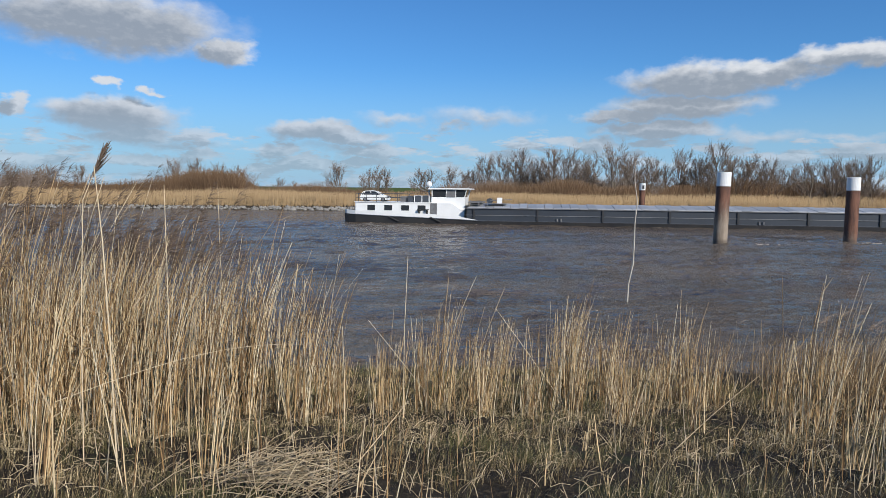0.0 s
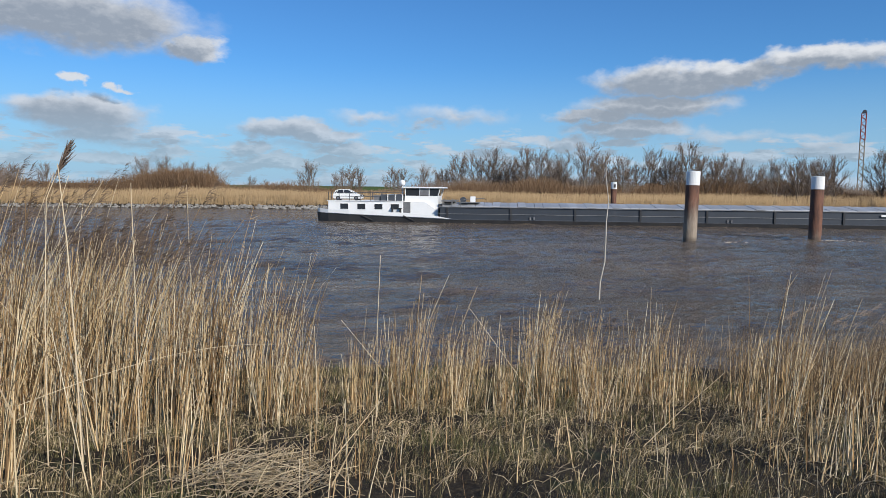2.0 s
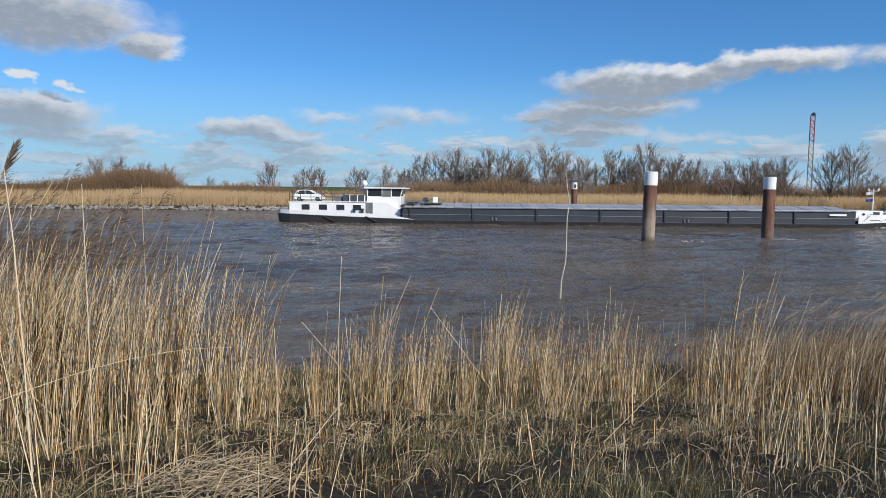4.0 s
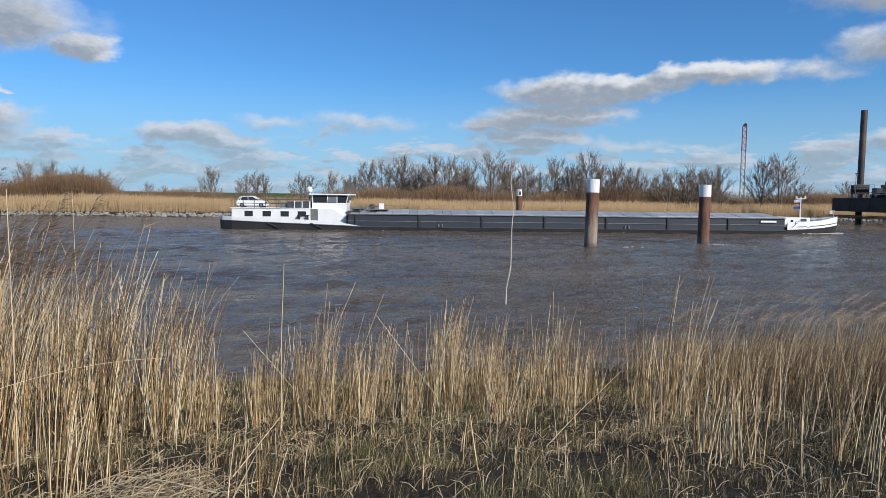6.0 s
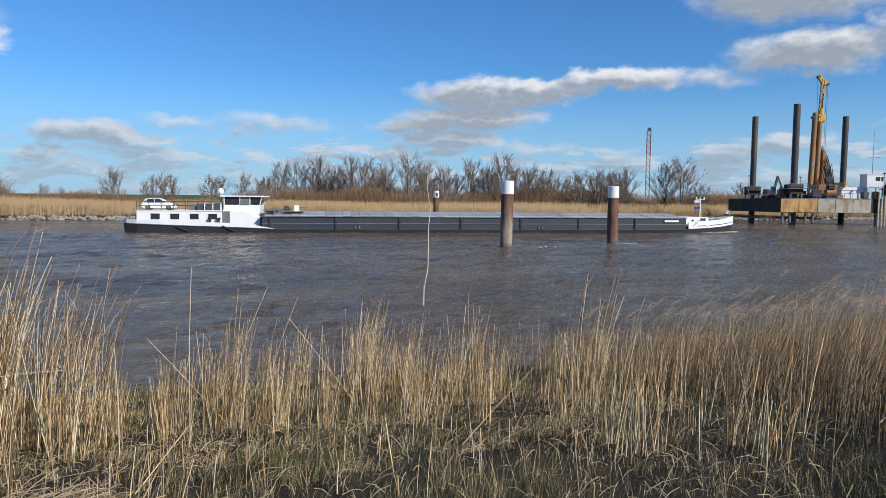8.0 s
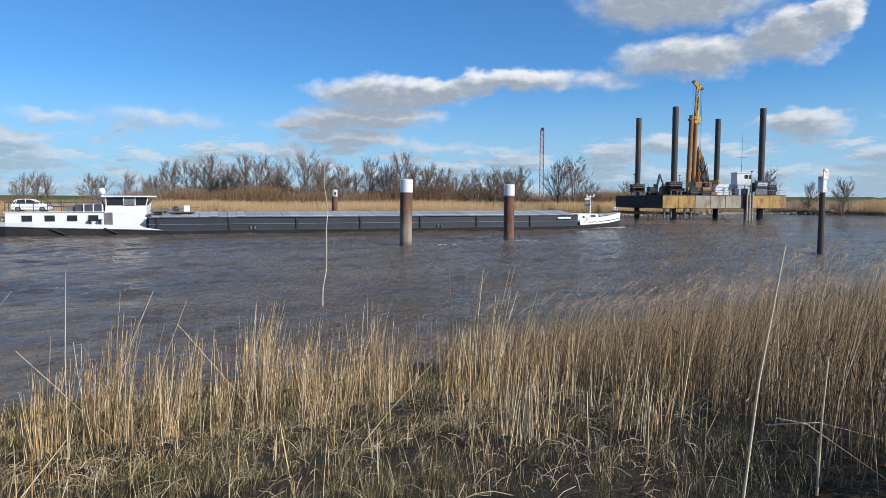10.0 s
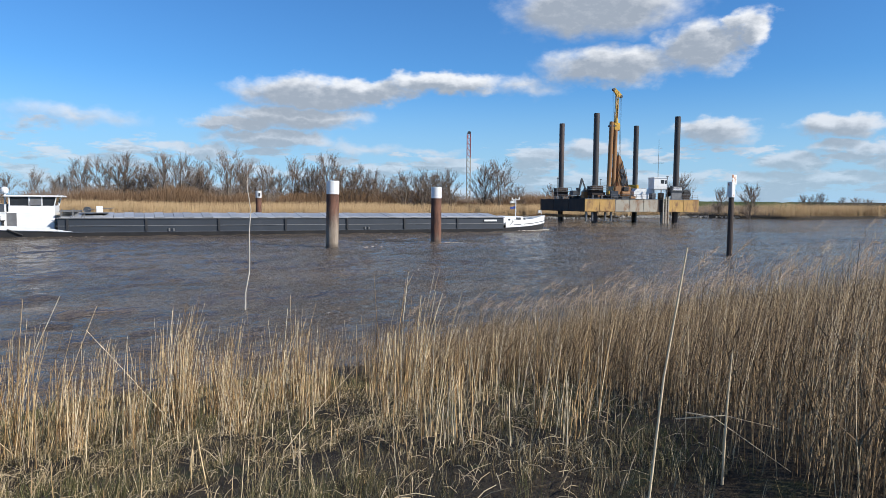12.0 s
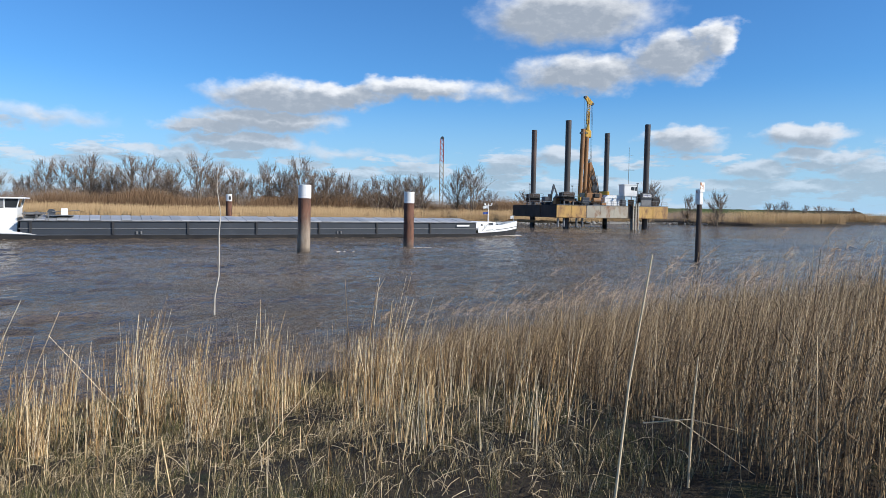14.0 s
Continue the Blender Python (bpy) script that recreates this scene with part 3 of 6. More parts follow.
def grow(seed, height, spread, limbs, twigs, middle=0.6, low=0.25, trunk_r=0.28):
    """A bare tree whose limbs reach up and out to a rounded crown: lines of trunk and limbs, lines of twigs, and the finest twigs."""
    rng = np.random.default_rng(seed)
    thick, thin, fine = [], [], []
    up = np.array([0.0, 0.0, 1.0])

    def bough(a, b, r0, r1, k, wild):
        """From a to b, rising first and bending outwards, with kinks."""
        f = np.linspace(0, 1, k)[:, None]
        bend = np.sin(math.pi * f) * (0.10 * np.linalg.norm(b - a)) * up
        pts = a + (b - a) * f + bend + rng.normal(0, wild, (k, 3)) * np.sin(math.pi * f)
        return pts, np.linspace(r0, r1, k)

    def along(pts, g):
        x = np.arange(len(pts))
        return np.array([np.interp(g * (len(pts) - 1), x, pts[:, c]) for c in range(3)])

    stems = 1 + int(rng.uniform() * 2.8)
    for s in range(stems):
        a = rng.uniform(0, 6.28)
        lean = spread * (0.08 if stems == 1 else 0.38)
        top = np.array([math.cos(a) * lean, math.sin(a) * lean, height * rng.uniform(0.82, 0.95)])
        stem = bough(np.array([0.25 * s, 0.0, -0.3]), top, trunk_r / (1 + 0.2 * s), 0.05, 5, 0.25)
        thick.append(stem)
        for i in range(max(5, limbs // stems)):
            z = height * (low + (1.02 - low) * ((i + rng.uniform()) / max(5, limbs // stems)) ** 0.8)
            reach = (z / height - middle) / (1.03 - middle if z > middle * height else middle - low + 0.25)
            r = spread * math.sqrt(max(0.03, 1 - reach * reach)) * rng.uniform(0.45, 1.05)
            a = rng.uniform(0, 6.28)
            goal = np.array([math.cos(a) * r, math.sin(a) * r, z])
            start = along(stem[0], min(0.92, max(0.10, z / height - 0.16 - 0.42 * r / height - 0.12 * rng.uniform())))
            limb = bough(start, goal, trunk_r * 0.42 * (1.15 - z / height), 0.025, 5, 0.22)
            thick.append(limb)
            way = goal - start
            length = np.linalg.norm(way)
            way = way / length
            for j in range(twigs):
                o = along(limb[0], rng.uniform(0.12, 1.0))
                d = way * 0.8 + rng.normal(0, 0.34, 3) + 0.45 * up
                d /= np.linalg.norm(d)
                twig = bough(o, o + d * rng.uniform(1.3, 3.2) * (0.55 + 0.05 * length), 0.032, 0.012, 3, 0.06)
                thin.append(twig)
                for _ in range(8):
                    b0 = along(twig[0], rng.uniform(0.0, 1.0))
                    e = d + rng.normal(0, 0.30, 3) + 0.25 * up
                    fine.append((b0, b0 + e / np.linalg.norm(e) * rng.uniform(0.7, 2.0)))
    return thick, thin, np.array(fine)


def make_tree(seed, height, spread, limbs, twigs, **k):
    thick, thin, fine = grow(seed, height, spread, limbs, twigs, **k)
    tree = new("bare_tree")
    part("trunk", mesh_np("trunk", *stalks(np.array([p for p, _ in thick]), np.array([r for _, r in thick]), 5)), "bark", tree)
    n = len(fine)
    crown = joined(stalks(np.array([p for p, _ in thin]), np.array([r for _, r in thin]), 3),
                   blades(fine[:, 0], fine[:, 1].copy(), RNG.uniform(0.036, 0.062, n), 0.0, RNG.normal(0, 1, (n, 3))))
    part("crown", mesh_np("crown", *crown), "twig", tree)
    return tree


def place_trees():
    kinds = [
        make_tree(11, 15.5, 5.8, 34, 10),
        make_tree(12, 14.5, 5.0, 34, 9, middle=0.60),
        make_tree(13, 15.5, 3.7, 26, 8, middle=0.65),
        make_tree(14, 13.0, 5.8, 34, 9, middle=0.55, low=0.14),
        make_tree(15, 17.5, 7.4, 40, 10, middle=0.58),
        make_tree(16, 10.5, 3.8, 20, 8, low=0.18, trunk_r=0.18),
    ]
    words = ["tall bare grey-brown tree with a broad crown behind the reeds", "bare upright tree with dense fine twigs behind the reeds",
             "slender bare tree with steep limbs on the far bank", "low-forking bare tree on the far bank",
             "largest bare tree with a wide domed crown", "small bare tree standing apart on the meadow"]
    # heading, distance, kind, scale
    rows_a = [
        (-20.5, 260, 3, 1.05), (-18.6, 262, 1, 0.85), (-16.9, 265, 3, 0.9), (-22.0, 255, 1, 0.9),
        (-9.0, 235, 3, 0.95), (-6.2, 240, 5, 1.0), (-4.9, 245, 2, 0.75), (-5.5, 250, 5, 1.1), (-1.9, 240, 3, 0.85), (-1.2, 242, 5, 1.0),
        (0.6, 235, 5, 1.1), (1.9, 232, 3, 0.8), (3.6, 225, 1, 0.85), (5.0, 222, 3, 0.95), (6.5, 218, 1, 0.95),
    ]
    rows_b = [
        (8.0, 212, 0, 0.75), (9.3, 208, 1, 0.92), (10.6, 206, 3, 1.0), (12.3, 214, 1, 0.8), (14.2, 200, 4, 0.82), (15.6, 204, 0, 0.8),
        (17.3, 206, 0, 0.76), (19.6, 210, 1, 0.9), (20.9, 210, 0, 0.78), (22.2, 205, 1, 0.98), (23.4, 208, 0, 0.76), (24.6, 210, 3, 0.9),
        (26.0, 212, 1, 0.75), (28.7, 214, 3, 0.8), (30.3, 216, 3, 0.85), (31.7, 220, 0, 0.72), (32.6, 222, 1, 0.8),
    ]
    rows_c = [
        (35.6, 230, 0, 0.88), (36.8, 226, 4, 0.84), (38.3, 240, 3, 0.6), (-33.0, 245, 1, 0.7), (-30.5, 240, 3, 0.75),
        (-28.5, 250, 1, 0.72), (51.6, 255, 0, 0.82), (56.8, 250, 0, 0.72), (54.6, 262, 3, 0.6), (60.4, 400, 1, 0.5), (61.0, 410, 3, 0.55), (61.6, 400, 0, 0.55), (63.0, 420, 1, 0.45), (63.8, 425, 3, 0.5), (64.6, 420, 3, 0.45), (66.0, 430, 1, 0.4), (41.2, 260, 5, 0.8),
        (-6.9, 236, 2, 0.6), (-13.8, 250, 5, 0.7), (-12.6, 252, 5, 0.6), (-35.5, 240, 0, 0.7), (-39, 240, 1, 0.8),
    ]
    # a second rank fills the wood behind
    rank = []
    for i in range(34):
        az = 2.0 + i * 0.93 + 0.35 * math.sin(i * 5.1)
        if not 13.0 < az < 13.9:
            rank.append((az, 226 + 9 * math.sin(i * 2.7), (0, 1, 3, 2, 1)[i % 5], (0.62 + 0.12 * math.sin(i * 1.9)) * (0.8 if az < 5 else 1.0)))
    used = set()
    for az, r, kind, s in rows_a + rows_b + rows_c + rank:
        s *= 1.12 if az > 2 else 0.92
        a = radians(az)
        x, y = r * math.sin(a), r * math.cos(a)
        m = pose(x, y, float(land(x, y)) - 0.05, 0, 0, (az * 47) % 360)
        if kind in used:
            ob = copy_thing(kinds[kind], m)
        else:
            ob = kinds[kind]
            ob.matrix_basis = m
            used.add(kind)
        ob.scale = (s, s, s)
        tagged(ob, words[kind], "tree", "bare trees on the far bank")


def make_thicket(name, label, x0, x1, y0, y1, n, height, mat, swing=0.3):
    """Undergrowth of many fine upright twigs, in rounded clumps."""
    x = RNG.uniform(x0, x1, n)
    y = RNG.uniform(y0, y1, n)
    clump = 0.5 + 0.5 * wobble(x, y, swing, 3.0) + 0.25 * wobble(x, y, swing * 3, 1.0)
    ends = smooth((x - x0) / 6) * smooth((x1 - x) / 6)
    h = height * (0.35 + 0.65 * np.clip(clump, 0, 1.2)) * (0.3 + 0.7 * ends) * RNG.uniform(0.55, 1.08, n)
    z = land(x, y)
    lean = RNG.normal(0, 0.22, (n, 2)) * h[:, None]
    start = RNG.uniform(0, 0.35, n) * h
    a = np.stack([x, y, z + start - 0.1], -1)
    b = np.stack([x + lean[:, 0], y + lean[:, 1], z + h], -1)
    tw = np.stack([RNG.normal(0, 0.4, n), np.ones(n), np.zeros(n)], -1)
    v, q = blades(a, b, RNG.uniform(0.05, 0.14, n), 0.0, tw)
    tagged(part(name, mesh_np(name, v, q), mat), label, "thicket", kind="stuff")


make_far_reeds()
make_stones()
place_trees()
make_thicket("willow_thicket", "low reddish-brown willow scrub behind the reed belt", -60, 62, 186, 194, 20000, 6.6, "willow", 0.09)
make_thicket("willow_thicket", "dense rounded willow scrub on the far bank", -125, -58, 200, 215, 20000, 10.0, "willow", 0.05)
make_thicket("willow_thicket", "brown scrub beneath the bare trees", 60, 185, 188, 200, 27000, 7.4, "willow", 0.07)
make_thicket("willow_thicket", "high reddish thicket among the bare trees", 98, 122, 200, 210, 14000, 12.0, "willow", 0.12)
make_thicket("willow_thicket", "scrub along the meadow beyond the reeds", -260, -120, 200, 225, 24000, 12.0, "twig", 0.06)
make_thicket("willow_thicket", "brown undergrowth between the tree trunks", -5, 195, 212, 232, 36000, 8.6, "twig", 0.08)
make_thicket("willow_thicket", "dark low scrub at the edge of the meadow", 182, 232, 172, 190, 4000, 3.6, "twig", 0.1)
make_thicket("willow_thicket", "dark low scrub along the foot of the dyke", -190, 60, 262, 275, 16000, 4.6, "twig", 0.05)
make_thicket("willow_thicket", "dark scrub behind the eastern reeds", 196, 300, 178, 196, 12000, 4.6, "twig", 0.07)

# ---- piles, beacon and withy in the river ----


def round_pile(r, z_top, white, mat, sides=28):
    """A driven steel tube with a white painted head and a silt-coated foot."""
    pile = new("mooring_pile")
    part("shaft", rod((0, 0, -2.5), (0, 0, z_top - white), r, sides=sides), mat, pile, "rusty steel shaft with a tide stain")
    bm = rod((0, 0, z_top - white), (0, 0, z_top), r + 0.012, sides=sides)
    bmesh.ops.bevel(bm, geom=[e for e in bm.edges if abs(e.verts[0].co.z - e.verts[1].co.z) < 0.01], offset=0.03, segments=1, affect="EDGES")
    part("painted_head", bm, "white", pile, "white painted pile head")
    return pile


def make_piles():
    a = round_pile(0.63, 6.75, 1.35, "pile_pale")
    a.matrix_basis = pose(26.45, 63.3, 0, 0, 1.0, 0)
    tagged(a, "rusty steel mooring pile with a white painted head in the river", "mooring pile", "mooring piles")
    b = round_pile(0.60, 6.45, 1.3, "pile_dark")
    b.matrix_basis = pose(40.45, 65.9, 0, 0, 0.2, 0)
    tagged(b, "dark brown rusty mooring pile with a white painted head", "mooring pile", "mooring piles")
    c = round_pile(0.62, 6.95, 1.5, "pile_dark")
    c.matrix_basis = pose(43.0, 144.3, 0)
    tagged(c, "far rusty mooring pile close to the opposite bank", "mooring pile", "mooring piles")
    part("marking", box(-0.22, 0.22, -0.66, -0.63, 5.7, 6.5, 0.01), "black", c, "black marking on the white pile head")


def make_beacon():
    post = new("beacon_post")
    post.matrix_basis = pose(55.2, 37.9, 0, 0, -0.6, 0)
    part("post", rod((0, 0, -2), (0.05, 0, 5.4), 0.27, 0.23, 12), "wood", post, "dark wet timber post")
    bm = box(-0.255, 0.255, -0.255, 0.255, 5.35, 6.75, 0.03)
    part("sleeve", bm, "sign", post, "rust-stained white painted sleeve")
    bm = box(-0.33, 0.33, -0.31, -0.26, 6.5, 7.4, 0.01)
    part("board", bm, "sign", post, "rust-stained white sign board")
    tagged(post, "dark timber beacon post with a rust-stained white top", "beacon post")


def make_withy():
    n = 9
    line = np.zeros((1, n, 3))
    f = np.linspace(0, 1, n)
    top = 6.0
    line[0, :, 2] = -1.0 + f * (top + 1.0)
    line[0, :, 0] = 0.42 * np.sin(f * 2.3) + 0.05 * np.sin(f * 19)
    line[0, :, 1] = 0.15 * f
    v, q = stalks(line, np.linspace(0.040, 0.014, n)[None], 6)
    thing = new("withy_marker")
    thing.matrix_basis = pose(7.75, 28.1, 0)
    part("pole", mesh_np("pole", v, q), "withy", thing)
    m = 26
    a = np.stack([line[0, -1, 0] + RNG.normal(0, 0.01, m), line[0, -1, 1] + RNG.normal(0, 0.01, m), RNG.uniform(5.0, 6.0, m)], -1)
    b = a + np.stack([RNG.normal(0.02, 0.05, m), RNG.normal(0, 0.05, m), RNG.uniform(0.15, 0.45, m)], -1)
    part("twig_broom", mesh_np("twig_broom", *blades(a, b, 0.02)), "twig", thing, "dark broom of twigs at the tip")
    tagged(thing, "thin crooked pale pole standing in the river as a withy", "channel marker")


make_piles()
make_beacon()
make_withy()

# ---- near bank: reeds, grass, litter ----


def reed_height(x, y):
    return np.interp(x, [-9, -5, -3.9, -2.7, -1.5, -1.1, 4.4, 6.0, 8.5, 12, 40], [2.6, 2.55, 2.3, 2.05, 1.75, 1.25, 1.18, 1.15, 1.12, 1.2, 1.3])


def reed_edge(x):
    """Where the dense standing reed begins, seen from the top of the bank."""
    return np.interp(x, [-12, -5, -3, -1, 2.8, 4.4, 40], [5.6, 6.6, 7.2, 8.6, 9.0, 7.8, 7.8])


def reed_gap(x, y):
    """1 where the belt is broken and the river shows through."""
    y = np.maximum(y, 0.5)
    g = 0
    for at, half in ((-0.128, 0.034), (0.035, 0.014), (0.12, 0.012), (0.235, 0.014), (0.475, 0.022)):
        g = g + np.exp(-(((x / y) - at) / half) ** 4)
    return np.clip(g * smooth((y - 5.5) / 1.5), 0, 1)


def in_dark_bed(x, y):
    """1 inside the dense, dark-toned bed in the east, 0 outside it."""
    return smooth((x - 4.0 - 0.56 * (np.clip(y, 0, 6.2) - 2.6)) / 0.5)


def reed_points(x0, x1, per_m2, dark=False):
    """Feet of the stems, and how much taller and how far aside their tuft leans."""
    # the dark bed runs on unseen to y -6, added to shade its visible stems
    ys = (-6.0 if dark else -3.0, 17.5)
    area = (x1 - x0) * (ys[1] - ys[0])
    if dark:
        n = int(area * per_m2)
        x, y = RNG.uniform(x0, x1, n), RNG.uniform(*ys, n)
        tuft = wobble(x, y, 3.1, 1.0) + 0.7 * wobble(x, y, 7.3, 2.0)
        dens = in_dark_bed(x, y) * np.clip(0.75 + 0.4 * tuft, 0.3, 1) * (1 - smooth((y - 13.0) / 3.5)) * (0.35 + 0.65 * smooth((16 - np.hypot(x, y)) / 5))
        keep = RNG.uniform(0, 1, n) < dens
        x, y = x[keep], y[keep]
        return x, y, np.ones(len(x)), np.zeros((len(x), 2))
    # stems grow from separate tufts, which leave gaps between them
    n = int(area * per_m2 / 24)
    x, y = RNG.uniform(x0, x1, n), RNG.uniform(*ys, n)
    e = reed_edge(x)
    mid = smooth((x + 1.6) / 0.7) * smooth((6.2 - x) / 1.2)
    dens = smooth((y - e + 1.1) / 1.8) * (1 - 0.42 * mid)
    dens *= 1 - np.where(x > -5.5, 0.9, 0.5) * smooth((y - e - 1.2) / 1.3)
    dens = (dens + (0.055 + 0.12 * (np.abs(x - 3.3) < 1.2)) * smooth((y - e + 5.2) / 1.5)) * (1 - smooth((y - 14.0) / 3.0)) * (1 - in_dark_bed(x, y))
    dens *= 1 - 0.93 * reed_gap(x, y)
    keep = RNG.uniform(0, 1, n) < dens
    x, y, e = x[keep], y[keep], e[keep]
    many = (RNG.integers(6, 52, len(x)) * np.where(y < e - 1.2, 0.4, 1.0)).astype(int) + 2
    tall = np.clip(RNG.normal(1.02, 0.20, len(x)), 0.55, 1.5) * (1 - 0.3 * reed_gap(x, y)) * (0.72 + 0.28 * smooth((y - e + 2.2) / 2.0))
    tall = np.where(x < -1.4, np.minimum(tall, 1.1), tall)
    aside = RNG.normal(0, 0.055, (len(x), 2))
    wide = RNG.uniform(0.03, 0.16, len(x))
    k = np.repeat(np.arange(len(x)), many)
    off = RNG.normal(0, 1, (len(k), 2)) * wide[k][:, None]
    px, py, pt, pa = x[k] + off[:, 0], y[k] + off[:, 1], tall[k], aside[k] + off * 0.35
    # and some stand alone between them, low ones in front
    n = int(area * per_m2 * 0.26)
    lx, ly = RNG.uniform(x0, x1, n), RNG.uniform(*ys, n)
    le = reed_edge(lx)
    ok = (ly > le - 5.2) & (ly < np.where(lx > -5, le + 2.5, 14.5)) & (RNG.uniform(0, 1, n) < np.where(ly > le - 0.8, 0.28, 0.26) * (1 - 0.6 * reed_gap(lx, ly))) & (in_dark_bed(lx, ly) < 0.5)
    lx, ly, le = lx[ok], ly[ok], le[ok]
    lt = np.where(ly > le - 0.8, 1.0, RNG.uniform(0.18, 0.7, len(lx)) * RNG.uniform(0.6, 1.0, len(lx)))
    return (np.concatenate([px, lx]), np.concatenate([py, ly]), np.concatenate([pt, lt]), np.concatenate([pa, np.zeros((len(lx), 2))]))


def make_reed_bed(x0, x1, per_m2, mat, plume_mat, plume_share, label, thin=1.0, dark=False):
    bed = tagged(new("reed_bed"), label, "reeds", "reed beds on the near bank", "stuff")
    x, y, lift, aside = reed_points(x0, x1, per_m2, dark)
    n = len(x)
    z = land(x, y) - 0.03
    tall = reed_height(x, y)
    short = RNG.uniform(0, 1, n) < 0.34
    h = tall * np.where(short, RNG.uniform(0.3, 0.75, n), np.clip(RNG.normal(0.9, 0.13, n), 0.55, 1.35) + np.where(x < -1.4, 0.12, 0.2) * (RNG.uniform(0, 1, n) > 0.95))
    if dark:
        h = h + 0.5 * (RNG.uniform(0, 1, n) > 0.91) * RNG.uniform(0.4, 1.2, n) * (np.hypot(x, y) > 7.5)
    h *= lift
    k = 3 if dark else 4
    f = np.linspace(0, 1, k)
    lean = RNG.normal(0, 0.075, (n, 2)) * h[:, None] * (1 + 3.0 * (RNG.uniform(0, 1, (n, 1)) > 0.98)) + aside * h[:, None]
    wind = (0.04 + 0.10 * smooth((h - 1.2) / 1.2) + 0.14 * dark) * h * RNG.uniform(0.3, 1.6, n)
    L = np.zeros((n, k, 3))
    L[:, :, 0] = x[:, None] + lean[:, :1] * f + wind[:, None] * f**2.2
    L[:, :, 1] = y[:, None] + lean[:, 1:] * f
    L[:, :, 2] = z[:, None] + h[:, None] * (f - 0.04 * f**3)
    r = thin * RNG.uniform(0.0026, 0.0068, n)[:, None] * np.linspace(1.0, 0.45, k)[None]
    part("stems", mesh_np("stems", *stalks(L, r)), mat, bed)
    # dry leaves that cling to the stems; in the dark bed, low and shade-coloured
    pick = np.nonzero(RNG.uniform(0, 1, n) < (0.9 if dark else 0.5))[0]
    pick = np.concatenate([pick, pick[::2]])
    m = len(pick)
    g = RNG.uniform(0.05, 0.75, m) if dark else RNG.uniform(0.15, 0.95, m)
    i = np.minimum((g * (k - 1)).astype(int), k - 2)
    w = (g * (k - 1) - i)[:, None]
    a = L[pick, i] * (1 - w) + L[pick, i + 1] * w
    ang = RNG.normal(0.0, 1.5, m)
    ln = thin * RNG.uniform(0.10, 0.32, m)
    ln = ln * (1.7 if dark else 1.0)
    b = a + np.stack([np.cos(ang) * ln * 0.4 + 0.03, np.sin(ang) * ln * 0.4, ln * RNG.uniform(0.2, 1.0, m)], -1)
    part("leaves", mesh_np("leaves", *blades(a, b, (1.0 if dark else thin) * RNG.uniform(0.006, 0.013, m), 0.01, RNG.normal(0, 1, (m, 3)))), "leaf_dark" if dark else "leaf", bed, "narrow dry reed leaves")
    # drooping plumes on the tallest
    tips = np.nonzero((h > 1.35) & (h > (1.02 if dark else 0.93) * tall) & (RNG.uniform(0, 1, n) < plume_share) & (dark | (x < -0.38 * y)))[0]
    if len(tips):
        m = len(tips) * 26
        t = np.repeat(tips, 26)
        f2 = RNG.uniform(0, 1, m)
        run = 0.22 if dark else 0.10
        a = L[t, -1] + np.stack([-0.02 + run * f2, RNG.normal(0, 0.006, m), -0.10 + (0.34 - run) * f2], -1)
        ln = (1.25 if dark else 1.45) * (0.13 - 0.07 * f2) * RNG.uniform(0.6, 1.3, m)
        b = a + np.stack([ln * RNG.uniform(0.5, 1.0, m), RNG.normal(0, 0.25, m) * ln, ln * RNG.uniform(-0.25, 0.8, m)], -1)
        part("plumes", mesh_np("plumes", *blades(a, b, RNG.uniform(0.002, 0.0048, m) * (1.0 if dark else 1.7), 0.01, RNG.normal(0, 1, (m, 3)))), plume_mat, bed, "feathery seed plumes bent by the wind")


make_reed_bed(-10, -1.4, 108, "reed", "plume", 0.85, "tall golden dry reeds with brown plumes leaning in the wind", 1.12)
make_reed_bed(-1.4, 8.0, 84, "reed", "plume", 0.0, "short broken dry reeds in loose clumps on the bank")
make_reed_bed(2.0, 24, 280, "reed_dark", "plume_pale", 0.5, "dense brown reeds darkened for bed shade, with pale feathery plumes", 0.56, True)


